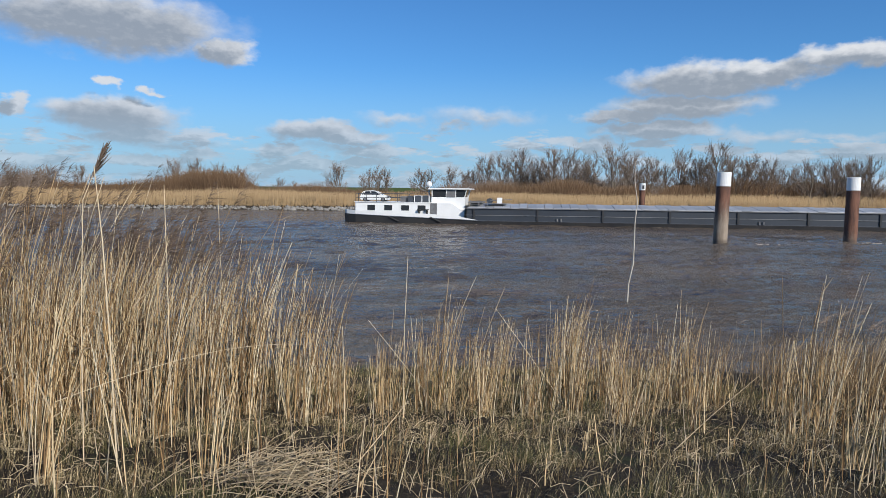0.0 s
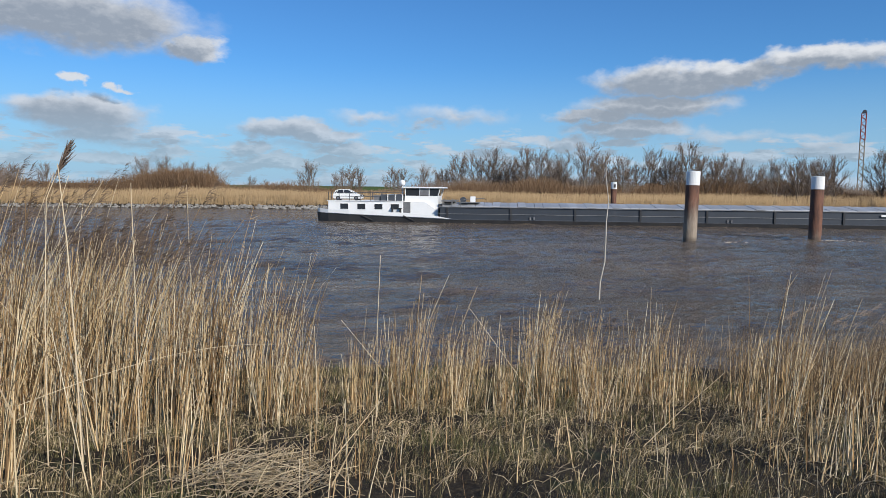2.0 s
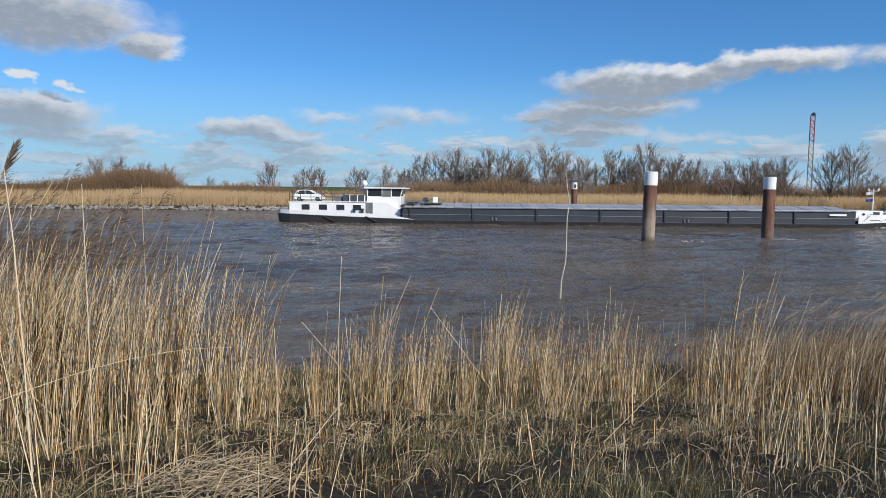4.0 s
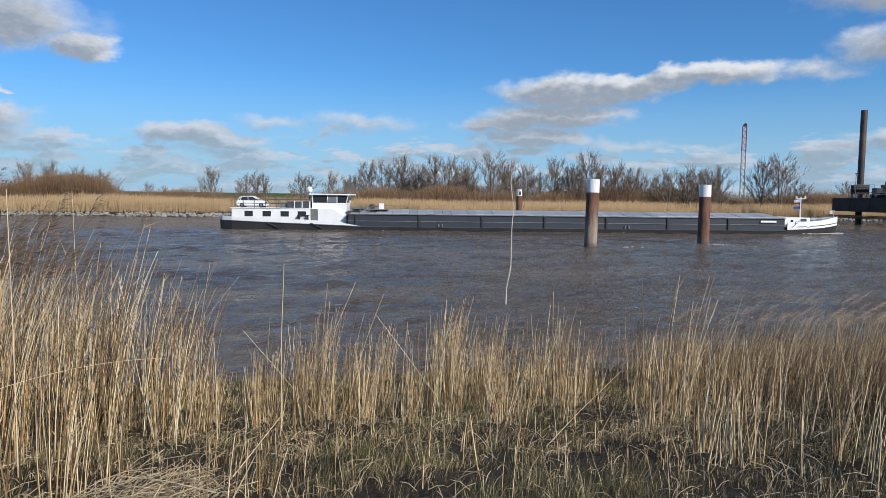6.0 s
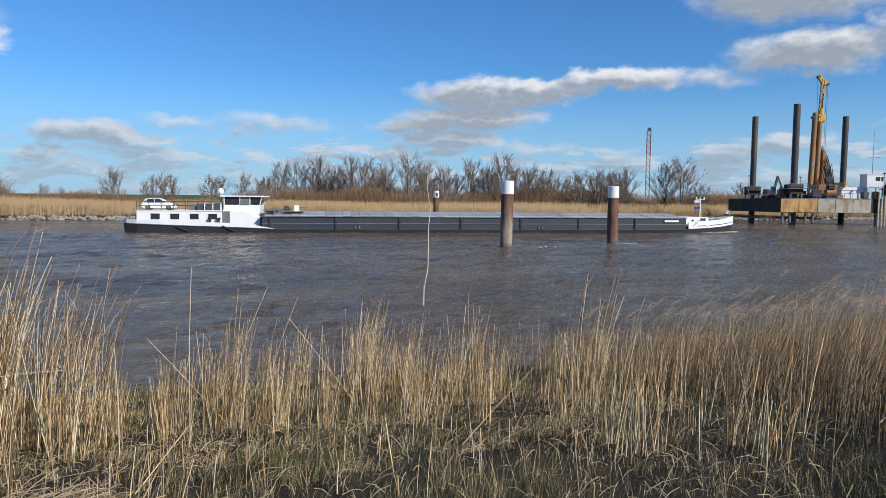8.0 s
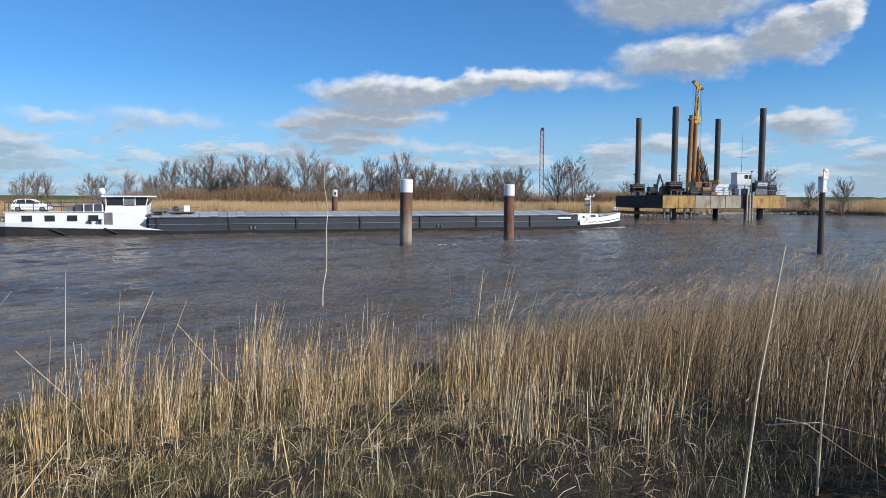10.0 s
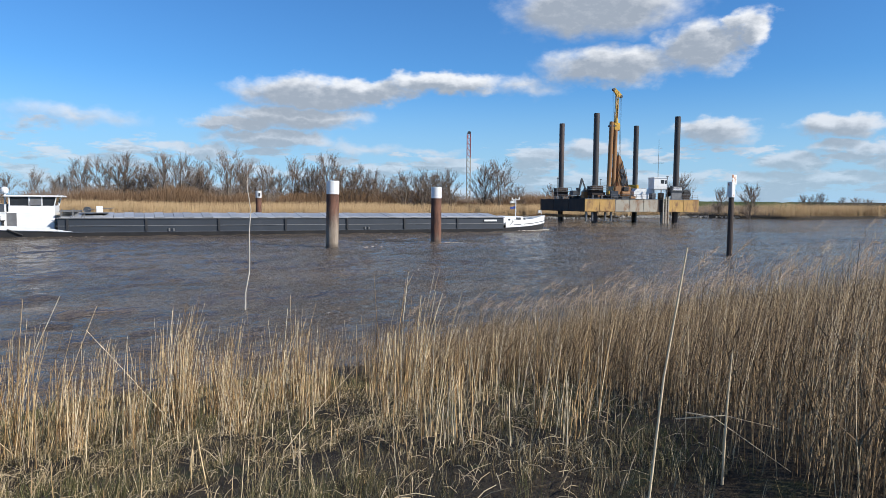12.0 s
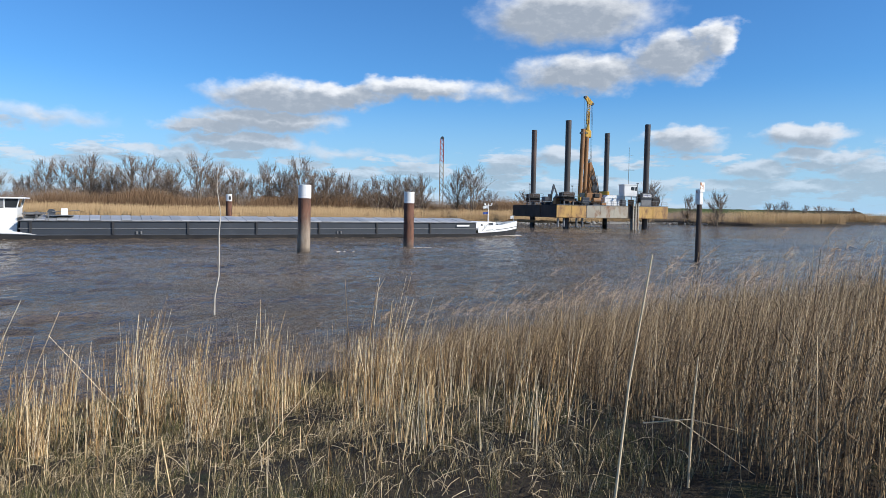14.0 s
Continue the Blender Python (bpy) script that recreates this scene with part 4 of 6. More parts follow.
def make_grass():
    """Tussocks of arching blades over a thin low sward."""
    n = 12800
    x, y = RNG.uniform(-8.6, 8.4, n), RNG.uniform(2.0, 12.5, n)
    d = np.hypot(x, y)
    bare = np.where(d > 7.2, 0.5, 0.22)
    keep = (d > 3.2) & (d < 13) & (in_dark_bed(x, y) < RNG.uniform(0.1, 0.9, n)) & (RNG.uniform(0, 1, n) < np.clip(0.52 + 0.75 * wobble(x, y, 2.3, 4.0), bare, 1))
    x, y, d = x[keep], y[keep], d[keep]
    many = np.clip(RNG.normal(33, 9, len(x)) * np.where(d < 7.5, 1.0, 0.6), 6, 60).astype(int)
    size = np.clip(RNG.normal(0.19, 0.06, len(x)), 0.07, 0.32) * (1 + 0.30 * wobble(x, y, 1.3, 2.0))
    t = np.repeat(np.arange(len(x)), many)
    n = len(t)
    ang = RNG.uniform(0, 6.28, n)
    h = size[t] * RNG.uniform(0.35, 1.15, n)
    out = h * RNG.uniform(0.0, 0.8, n) ** 1.5
    foot = RNG.normal(0, 0.045, (n, 2))
    px, py = x[t] + foot[:, 0], y[t] + foot[:, 1]
    a = np.stack([px, py, land(px, py) - 0.02], -1)
    b = a + np.stack([np.cos(ang) * out + 0.15 * h, np.sin(ang) * out, h * RNG.uniform(0.45, 1.0, n)], -1)
    v, q = blades(a, b, RNG.uniform(0.0014, 0.0034, n) * (1 + 0.09 * (d[t] - 4)), h * RNG.uniform(0.0, 0.10, n), fold=True)
    tagged(part("bank_grass", mesh_np("bank_grass", v, q), "grass"), "matted tussocks of winter grass, half green and half dead", "grass", kind="stuff")


def make_sward():
    """Short broken reed and sedge down to the water's edge."""
    n = 42000
    x, y = RNG.uniform(-9, 9, n), RNG.uniform(9.5, 17.0, n)
    keep = (in_dark_bed(x, y) < 0.5) & (RNG.uniform(0, 1, n) < np.clip(0.5 + 0.7 * wobble(x, y, 2.7, 1.0), 0.1, 1))
    x, y = x[keep], y[keep]
    n = len(x)
    h = RNG.uniform(0.06, 0.24, n) * (1 + 0.3 * wobble(x, y, 1.7, 3.0))
    lean = RNG.normal(0.05, 0.25, (n, 2)) * h[:, None]
    a = np.stack([x, y, land(x, y) - 0.02], -1)
    b = a + np.stack([lean[:, 0], lean[:, 1], h], -1)
    tw = np.stack([RNG.normal(0, 0.5, n), np.ones(n), np.zeros(n)], -1)
    tagged(part("bank_sedge", mesh_np("bank_sedge", *blades(a, b, RNG.uniform(0.004, 0.010, n), 0.0, tw)), "grass"), "short broken sedge and reed stubble above the waterline", "sedge", kind="stuff")


def make_litter():
    n = 3600
    x = RNG.uniform(-8, 6, n)
    y = RNG.uniform(2.6, 9.5, n)
    # a heap of flattened straw lies on the bank before the tall reeds
    m = 300
    x = np.concatenate([x, RNG.normal(-0.95, 0.26, m)])
    y = np.concatenate([y, RNG.normal(4.15, 0.20, m)])
    keep = in_dark_bed(x, y) < 0.6
    x, y = x[keep], y[keep]
    n = len(x)
    heap = np.exp(-((x + 0.95) / 0.5) ** 2 - ((y - 4.15) / 0.35) ** 2)
    ln = RNG.uniform(0.05, 0.24, n) * (1 + 1.3 * heap * RNG.uniform(0, 1.6, n))
    ang = RNG.normal(0.0, 0.9, n) * np.where(heap > 0.3, 1.0, 2.0)
    z = land(x, y) + RNG.uniform(0.0, 0.10, n) + heap * RNG.uniform(0.05, 0.22, n)
    rise = RNG.normal(0.03, 0.07, n)
    f = np.linspace(-0.5, 0.5, 3)
    L = np.stack([x[:, None] + np.cos(ang)[:, None] * ln[:, None] * f, y[:, None] + np.sin(ang)[:, None] * ln[:, None] * f,
                  z[:, None] + rise[:, None] * (f + 0.5) + 0.02 * (1 - 4 * f * f)], -1)
    r = np.repeat((RNG.uniform(0.0014, 0.0034, n) * (1 + 0.25 * heap))[:, None], 3, 1)
    tagged(part("straw_litter", mesh_np("straw_litter", *stalks(L, r)), "litter"), "flattened heap of broken pale reed straw on the bank", "straw", kind="stuff")


def lone_reed(name, label, base, points, r0, mat="stem", plume=False):
    """One reed that stands out, along points given as offsets from its foot."""
    thing = tagged(new(name), label, "reed", "single reeds")
    x, y, turn = base
    thing.matrix_basis = pose(x, y, float(land(x, y)) - 0.03, 0, 0, -turn)
    k = len(points)
    L = np.array(points, float)[None]
    part("stem", mesh_np("stem", *stalks(L, np.linspace(r0, r0 * 0.45, k)[None], 6)), mat, thing)
    if plume:
        m = 110
        f = RNG.uniform(0, 1, m)
        d = L[0, -1] - L[0, -2]
        d /= np.linalg.norm(d)
        a = L[0, -1] + d * (f[:, None] - 0.35) * 0.24
        ln = (0.16 - 0.09 * f) * RNG.uniform(0.6, 1.2, m)
        b = a + d * ln[:, None] * 0.9 + np.stack([RNG.uniform(-0.1, 0.45, m), RNG.normal(0, 0.2, m), RNG.uniform(-0.2, 0.2, m)], -1) * ln[:, None]
        part("plume", mesh_np("plume", *blades(a, b, 0.009, 0.0, RNG.normal(0, 1, (m, 3)))), "plume", thing, "dark brown seed plume")
    return thing


def make_lone_reeds():
    def at(az, r):
        return r * math.sin(radians(az)) + 0.003 * az, r * math.cos(radians(az)) - 0.02 * (az > 20), az
    lone_reed("tall_reed", "thick tall straw-coloured reed stem broken off at the top", at(-26.0, 5.6), [(0, 0, 0), (-0.02, 0, 1.0), (-0.05, 0, 1.8), (-0.09, 0, 2.36)], 0.0075)
    lone_reed("plumed_reed", "leaning reed with a dark brown plume", at(-28.3, 5.8), [(0, 0, 0), (0.02, 0, 1.2), (0.06, 0, 2.1), (0.16, 0, 2.36)], 0.005, plume=True)
    lone_reed("tall_reed", "thin straight reed stem above the others", at(-22.1, 6.3), [(0, 0, 0), (0, 0, 1.3), (-0.01, 0, 2.4)], 0.006)
    lone_reed("tall_reed", "single thin reed stem rising over the short clumps", at(-3.3, 8.4), [(0, 0, 0), (0.01, 0, 1.2), (0.05, 0, 2.15)], 0.006)
    lone_reed("tall_reed", "pale thick leaning reed stem close to the path", at(49.7, 2.1), [(0, 0, 0), (0.02, 0.0, 0.6), (0.07, 0, 1.2), (0.125, 0, 1.60)], 0.0055, "stem")
    lone_reed("broken_reed", "pale reed stub standing upright", at(55.8, 4.4), [(0, 0, 0), (0.01, 0, 0.5), (0.03, 0, 0.86)], 0.008, "stem")
    lone_reed("broken_reed", "thin pale reed stub beside the tall stem", at(43.5, 4.8), [(0, 0, 0), (0, 0, 0.4), (-0.02, 0, 0.68)], 0.005)
    lone_reed("bent_reed", "pale reed bent over with its tip pointing down", at(53.0, 4.5), [(0, 0, 0), (-0.01, 0, 0.42), (0.16, 0.02, 0.40), (0.62, 0.05, 0.10)], 0.006, "stem")
    lone_reed("bent_reed", "pale kinked reed lying across the others", at(53.5, 4.9), [(0, 0, 0), (-0.12, 0, 0.30), (0.2, 0.02, 0.36), (0.55, 0.05, 0.30)], 0.006, "stem")
    lone_reed("slanting_reed", "slanting straw stem across the short clumps", at(-7.5, 5.4), [(0, 0, 0), (0.2, 0.05, 0.22), (0.46, 0.1, 0.52)], 0.006)
    lone_reed("slanting_reed", "long slanting straw stem in the middle of the bank", at(19.2, 6.6), [(0, 0, 0), (0.35, 0.05, 0.40), (0.75, 0.1, 0.82)], 0.005)
    lone_reed("arched_reed", "long thin stem arching low through the reeds", at(-30, 5.2), [(1.8 * f, 0.06 * f, 0.60 + 0.24 * math.sin(2.1 * f)) for f in np.linspace(0, 1, 12)], 0.003)
    lone_reed("broken_reed", "short broken reed stub in the gap between the clumps", at(-8.3, 7.0), [(0, 0, 0), (0, 0, 0.6), (-0.02, 0, 1.15)], 0.006)


make_grass()
make_sward()
make_litter()
make_lone_reeds()

# ---- the motor barge ----
BEAM = 4.75  # half the beam, metres
SHIP_AT = pose(-14.6, 102.9, 0, 0, 0, -7.4)


def half_beam(x):
    return float(np.interp(x, [0, 0.6, 2, 5, 10, 70, 77, 81, 84.5, 86.8, 88], [2.6, 3.4, 4.2, 4.65, BEAM, BEAM, 4.6, 4.0, 2.7, 1.35, 0.35]))


def sheer(x):
    """The height of the black hull's upper edge."""
    return float(np.interp(x, [0, 6, 17, 20, 74, 79, 84, 88], [1.3, 1.05, 0.66, 0.5, 0.5, 0.64, 0.86, 1.25]))


def band(xs, low, high, out=0.03, thick=0.10):
    """A plated strip along both sides of the ship between two heights."""
    bm = bmesh.new()
    for side in (-1, 1):
        rings = []
        for x in xs:
            b = half_beam(x) + out
            rings.append([bm.verts.new((x, side * b, low(x))), bm.verts.new((x, side * b, high(x))),
                          bm.verts.new((x, side * (b - thick), high(x))), bm.verts.new((x, side * (b - thick), low(x)))])
        for r, s in zip(rings, rings[1:]):
            for i in range(4):
                j = (i + 1) % 4
                bm.faces.new((r[i], r[j], s[j], s[i]))
        bm.faces.new(rings[0])
        bm.faces.new(rings[-1][::-1])
    bmesh.ops.recalc_face_normals(bm, faces=bm.faces)
    return bm


def make_window(parent, x, z, w, h, y, name="window"):
    """A dark pane in a thin frame on the ship's near or far wall at y."""
    s = -1 if y < 0 else 1
    f = bmesh.new()
    for a, b, c, d in ((x - w / 2 - 0.05, x + w / 2 + 0.05, z - h / 2 - 0.05, z - h / 2), (x - w / 2 - 0.05, x + w / 2 + 0.05, z + h / 2, z + h / 2 + 0.05),
                       (x - w / 2 - 0.05, x - w / 2, z - h / 2, z + h / 2), (x + w / 2, x + w / 2 + 0.05, z - h / 2, z + h / 2)):
        box(a, b, min(y, y + s * 0.05), max(y, y + s * 0.05), c, d, bm=f)
    ob = part(name, f, "white", parent, "white-framed rectangular window")
    part("pane", box(x - w / 2, x + w / 2, min(y, y + s * 0.02), max(y, y + s * 0.02), z - h / 2, z + h / 2), "glass", ob)


def rail(parent, pts, h, mat="steel", posts=True, r=0.025):
    """A handrail through points, with a middle bar and posts."""
    bm = bmesh.new()
    for a, b in zip(pts, pts[1:]):
        for f in (0.52, 1.0):
            rod(Vector(a) + Vector((0, 0, h * f)), Vector(b) + Vector((0, 0, h * f)), r, sides=5, bm=bm)
    ob = part("handrail", bm, mat, parent)
    if posts:
        for a, b in zip(pts, pts[1:]):
            n = max(1, round((Vector(b) - Vector(a)).length / 1.6))
            for i in range(n + 1):
                p = Vector(a).lerp(Vector(b), i / n)
                part("post", rod(p, p + Vector((0, 0, h)), r * 1.1, sides=5), mat, ob)
    return ob


def make_barge():
    ship = new("motor_barge")
    ship.matrix_basis = SHIP_AT
    ship.scale = (1.062, 1, 1)
    tagged(ship, "long grey and white motor barge under way with closed hatches", "barge")
    xs = [0, 0.3, 0.6, 1.2, 2, 3.5, 5, 7, 10, 17, 20, 45, 70, 74, 77, 79, 81, 83, 84.5, 86, 87, 88]
    rings = []
    for x in xs:
        b, rake = half_beam(x), (1.6 * smooth((x - 80) / 8) - 0.5 * (1 - smooth(x / 3)))
        rings.append([(x - rake * 0.8, -b * 0.8, -1.6), (x - rake * 0.25, -b * 0.98, 0.0), (x, -b, sheer(x)), (x, b, sheer(x)), (x - rake * 0.25, b * 0.98, 0.0), (x - rake * 0.8, b * 0.8, -1.6)])
    hull = part("hull", loft(rings), "black", ship, "black painted hull, worn along the waterline")
    # dark grey strip that paints a line of shadow below the white bulwark
    part("rubbing_strake", band([0.3, 2, 5, 10, 17, 20], lambda x: sheer(x) - 0.06, lambda x: sheer(x) + 0.05, 0.07, 0.12), "grey_dark", hull)
    part("aft_bulwark", band([0.2, 0.6, 1.2, 2, 3.5, 5, 7, 10, 13, 16.6, 19.2], lambda x: sheer(x) + 0.02, lambda x: float(np.interp(x, [0, 6, 13, 16.6, 19.2], [1.9, 1.62, 1.40, 1.08, 0.60])), 0.06), "white", ship, "white painted aft bulwark")
    part("bow_bulwark", band([78.4, 81, 83, 84.5, 86, 87, 88], lambda x: sheer(x) + 0.02, lambda x: float(np.interp(x, [78.4, 84, 88], [1.75, 2.0, 2.6])), 0.02), "white", ship, "white painted bow bulwark")
    part("bow_stripe", band([80, 81, 83, 84.5, 86, 87, 88], lambda x: sheer(x) + 0.34, lambda x: sheer(x) + 0.45, 0.045), "grey_dark", ship, "thin dark strake along the bow")
    part("aft_deck", loft([[(x, -half_beam(x) + 0.1, z) for z in (0.55, 0.62)] + [(x, half_beam(x) - 0.1, z) for z in (0.62, 0.55)] for x in (0.6, 2, 5, 10, 18)]), "grey_dark", ship)
    part("fore_deck", loft([[(x, -half_beam(x) + 0.1, z) for z in (1.1, 1.2)] + [(x, half_beam(x) - 0.1, z) for z in (1.2, 1.1)] for x in (78, 81, 84.5, 87)]), "steel", ship)
    # cargo hold: grey sides with ledges and ribs
    side = BEAM - 0.02
    hold = part("hold_side", box(17.6, 77.9, -side + 0.16, side - 0.16, 0.45, 2.34), "grey", ship, "blue-grey plated side of the cargo hold")
    for z, out, hgt, mat in ((0.50, 0.06, 0.10, "grey_dark"), (1.30, 0.05, 0.08, "steel"), (2.26, 0.14, 0.10, "steel")):
        part("ledge", box(17.4, 78.0, -side + 0.14 - out, side - 0.14 + out, z, z + hgt), mat, hold)
    x = 18.6
    i = 0
    while x < 77.5:
        for s in (-1, 1):
            y0, y1 = sorted((s * (side - 0.17), s * (side + 0.02)))
            part("rib", box(x - 0.13, x + 0.13, y0, y1, 0.6, 2.25), "black", hold, "dark upright rib")
        if i % 3 == 1:
            part("bollard", rod((x + 2.6, -side + 0.05, 0.6), (x + 2.6, -side + 0.05, 0.98), 0.12), "steel", hold, "pair of light steel bollards")
            part("bollard", rod((x + 3.1, -side + 0.05, 0.6), (x + 3.1, -side + 0.05, 0.98), 0.12), "steel", hold)
        x += 8.55
        i += 1
    # sliding hatch covers, one beside the other
    first = None
    count = 52
    pitch = 59.6 / count
    for i in range(count):
        if first is None:
            w = pitch - 0.05
            prof = [(-4.45, 2.37), (-4.35, 2.48), (0, 2.98), (4.35, 2.48), (4.45, 2.37)]
            bm = bmesh.new()
            a = [bm.verts.new((0, y, z)) for y, z in prof]
            b = [bm.verts.new((w, y, z)) for y, z in prof]
            for j in range(4):
                bm.faces.new((a[j], b[j], b[j + 1], a[j + 1]))
            bm.faces.new(a)
            bm.faces.new(b[::-1])
            bm.faces.new((a[0], a[4], b[4], b[0]))
            box(0.0, 0.06, -4.3, 4.3, 2.44, 2.5, bm=bm)
            bmesh.ops.recalc_face_normals(bm, faces=bm.faces)
            first = part("hatch_cover", bm, "cover", ship)
        ob = first if i == 0 else new("hatch_cover", first.data)
        ob.parent = ship
        ob.matrix_basis = pose(17.8 + i * pitch, 0, 0.03 * math.sin(i * 2.3), 0, 0, 0)
    # a stack of slid-back covers with gear behind the wheelhouse
    part("cover_carriage", box(17.7, 19.6, -3.8, 3.8, 3.05, 3.25, 0.03), "steel", ship, "light grey hatch carriage")
    for x0 in (18.0, 19.2):
        part("carriage_post", rod((x0, -3.7, 2.4), (x0, -3.7, 3.5), 0.06), "steel", ship)
    # winch, hose reel and rails at the after end of the hold
    part("reel", rod((20.6, -2.6, 3.35), (20.6, -1.4, 3.35), 0.42, sides=14), "grey_dark", ship, "dark hose reel")
    part("winch_box", box(21.6, 22.3, -2.9, -1.9, 3.0, 3.85, 0.04), "white", ship, "white winch box")
    part("winch_bed", box(20.0, 22.9, -3.0, -1.0, 2.9, 3.02, 0.02), "steel", ship)
    part("reel_arm", rod((20.7, -2.7, 3.4), (23.6, -2.7, 3.62), 0.05, sides=6), "steel", ship)
    rail(ship, [(17.9, -4.4, 2.36), (20.4, -4.4, 2.36)], 0.95, "steel", r=0.035)
    # deckhouse
    house = part("deckhouse", box(1.9, 12.4, -3.9, 3.9, 0.6, 3.0, 0.06), "white", ship, "white painted deckhouse")
    part("roof_edge", box(1.75, 12.5, -4.0, 4.0, 2.98, 3.08, 0.02), "white", house)
    for wx in (4.2, 6.6, 9.0, 11.3):
        make_window(house, wx, 2.22, 1.12, 0.78, -3.9)
    for wx in (4.2, 7.0, 10.0):
        make_window(house, wx, 2.25, 0.95, 0.66, 3.9)
    part("door", box(12.3, 13.4, -3.62, -3.5, 0.7, 2.95, 0.02), "steel", house, "grey louvred panel")
    rail(ship, [(2.0, -3.9, 3.06), (9.4, -3.9, 3.06)], 1.2, "grey_dark", r=0.045)
    rail(ship, [(2.0, 3.9, 3.06), (11.4, 3.9, 3.06)], 1.2, "grey_dark", r=0.045)
    rail(ship, [(2.0, -3.9, 3.06), (2.0, 3.9, 3.06)], 1.2, "grey_dark", r=0.045)
    part("gear_locker", box(8.0, 8.9, -2.2, -0.6, 3.08, 3.9, 0.04), "steel", ship, "grey deck locker")
    part("gear_locker", box(9.2, 9.9, -2.8, -1.2, 3.08, 4.0, 0.04), "grey_dark", ship)
    part("skylight", box(10.2, 12.2, -3.0, 2.4, 3.08, 4.0, 0.05), "grey_dark", ship, "dark glazed skylight on the deckhouse")
    for x0 in (10.15, 11.2, 12.2):
        part("skylight_frame", box(x0 - 0.05, x0 + 0.05, -3.05, 2.45, 3.08, 4.05), "white", ship)
    for x0 in (11.0, 12.1):
        part("vent", rod((x0, -4.25, 1.2), (x0, -4.25, 1.95), 0.14), "rubber", ship, "dark mushroom vent")
        part("vent_cap", rod((x0, -4.25, 1.95), (x0, -4.25, 2.08), 0.26), "rubber", ship)
    # wheelhouse
    wheel = part("wheelhouse", box(12.5, 17.2, -2.9, 2.9, 0.7, 3.85, 0.05), "white", ship, "white wheelhouse with a slanted window band")
    part("wing", plate([(12.4, 0.75), (17.2, 0.75), (17.2, 1.7), (15.4, 3.0), (12.4, 3.0)], -3.5, -2.92), "white", wheel, "white side wing of the wheelhouse")
    part("window_band", loft([[(12.6 - d * 0.2, -2.85 - d, z), (17.1 + d * 1.6, -2.85 - d, z), (17.1 + d * 1.6, 2.85 + d, z), (12.6 - d * 0.2, 2.85 + d, z)] for z, d in ((3.85, 0.0), (4.95, 0.16))]), "glass", wheel, "dark glazed window band")
    for x0 in (12.6, 14.6, 15.9, 17.15):
        for s in (-1, 1):
            part("mullion", rod((x0, s * 2.88, 3.83), (x0 + (0.28 if x0 > 17 else 0.02), s * 3.03, 4.97), 0.07, sides=6), "white", wheel)
    part("screen", box(14.62, 15.85, -3.0, -2.94, 3.9, 4.9), "steel", wheel, "light grey blind")
    part("wheelhouse_roof", box(12.1, 18.0, -3.35, 3.35, 4.95, 5.16, 0.06), "white", wheel, "flat overhanging wheelhouse roof")
    part("radar_mast", rod((12.0, -1.5, 3.0), (12.0, -1.5, 5.4), 0.09), "white", ship)
    part("dome", ball((12.0, -1.5, 5.75), 0.42, squash=1.1), "white", ship, "round white satellite dome")
    bm = rod((9.2, -2.4, 6.2), (11.9, -1.8, 4.9), 0.05, sides=6)
    rod((9.6, -2.4, 5.5), (11.9, -1.8, 4.6), 0.04, sides=6, bm=bm)
    part("davit", bm, "steel", ship, "slanting grey davit arm")
    part("lamp_bar", rod((17.4, -2.2, 5.16), (17.4, 2.2, 5.5), 0.03), "steel", ship)
    for x0 in (6.8, 12.6):
        part("fender", rod((x0, -half_beam(x0) - 0.12, 0.95), (x0 + 1.5, -half_beam(x0) - 0.12, 0.25), 0.10, sides=6), "rubber", ship, "slanting black fender timber")
    part("stern_winch", rod((0.9, -1.6, 1.2), (0.9, 1.6, 1.2), 0.4), "rubber", ship, "dark stern winch")
    rail(ship, [(0.3, -2.4, 1.3), (0.3, 2.4, 1.3)], 0.9, "grey_dark")
    # foredeck
    fore = part("forecastle", box(78.2, 82.0, -3.9, 3.9, 1.0, 2.45, 0.05, taper=(0.1, 0.15)), "white", ship, "low white forecastle")
    part("porthole", rod((79.3, -3.92, 1.95), (79.3, -3.74, 1.95), 0.16, sides=14), "glass", fore)
    part("porthole", box(80.6, 81.4, -3.86, -3.66, 1.9, 2.3), "grey_dark", fore)
    part("anchor_winch", rod((83.6, -1.2, 1.75), (83.6, 1.2, 1.75), 0.38), "grey_dark", ship, "dark anchor winch")
    part("winch_stand", box(83.2, 84.0, -1.5, 1.5, 1.2, 1.7, 0.03), "grey_dark", ship)
    mast = part("mast", rod((82.6, 0, 1.2), (82.6, 0, 5.6), 0.10, 0.07), "white", ship, "white bow mast")
    part("cross_arm", box(81.9, 83.3, -0.05, 0.05, 5.25, 5.35), "white", mast)
    for dx, dz in ((-0.65, 5.5), (0.65, 5.55)):
        part("lamp", rod((82.6 + dx, 0, dz - 0.2), (82.6 + dx, 0, dz + 0.15), 0.12), "white", mast, "white signal lamp")

    def flag(x0, z0, w, h, mat, y):
        bm = bmesh.new()
        cols = [[bm.verts.new((x0 - w * f, y + 0.10 * math.sin(f * 6), z0 - 0.08 * f + dz)) for dz in (0, h)] for f in np.linspace(0, 1, 7)]
        for a, b in zip(cols, cols[1:]):
            bm.faces.new((a[0], b[0], b[1], a[1]))
        bmesh.ops.solidify(bm, geom=bm.faces[:], thickness=0.02)
        part("flag", bm, mat, mast, "small fluttering cloth flag")
    flag(82.5, 4.75, 1.0, 0.45, "white", -0.1)
    flag(82.5, 3.75, 1.0, 0.40, "blue", -0.1)
    part("jack_staff", rod((87.5, 0, 2.0), (87.7, 0, 3.6), 0.03), "white", ship)
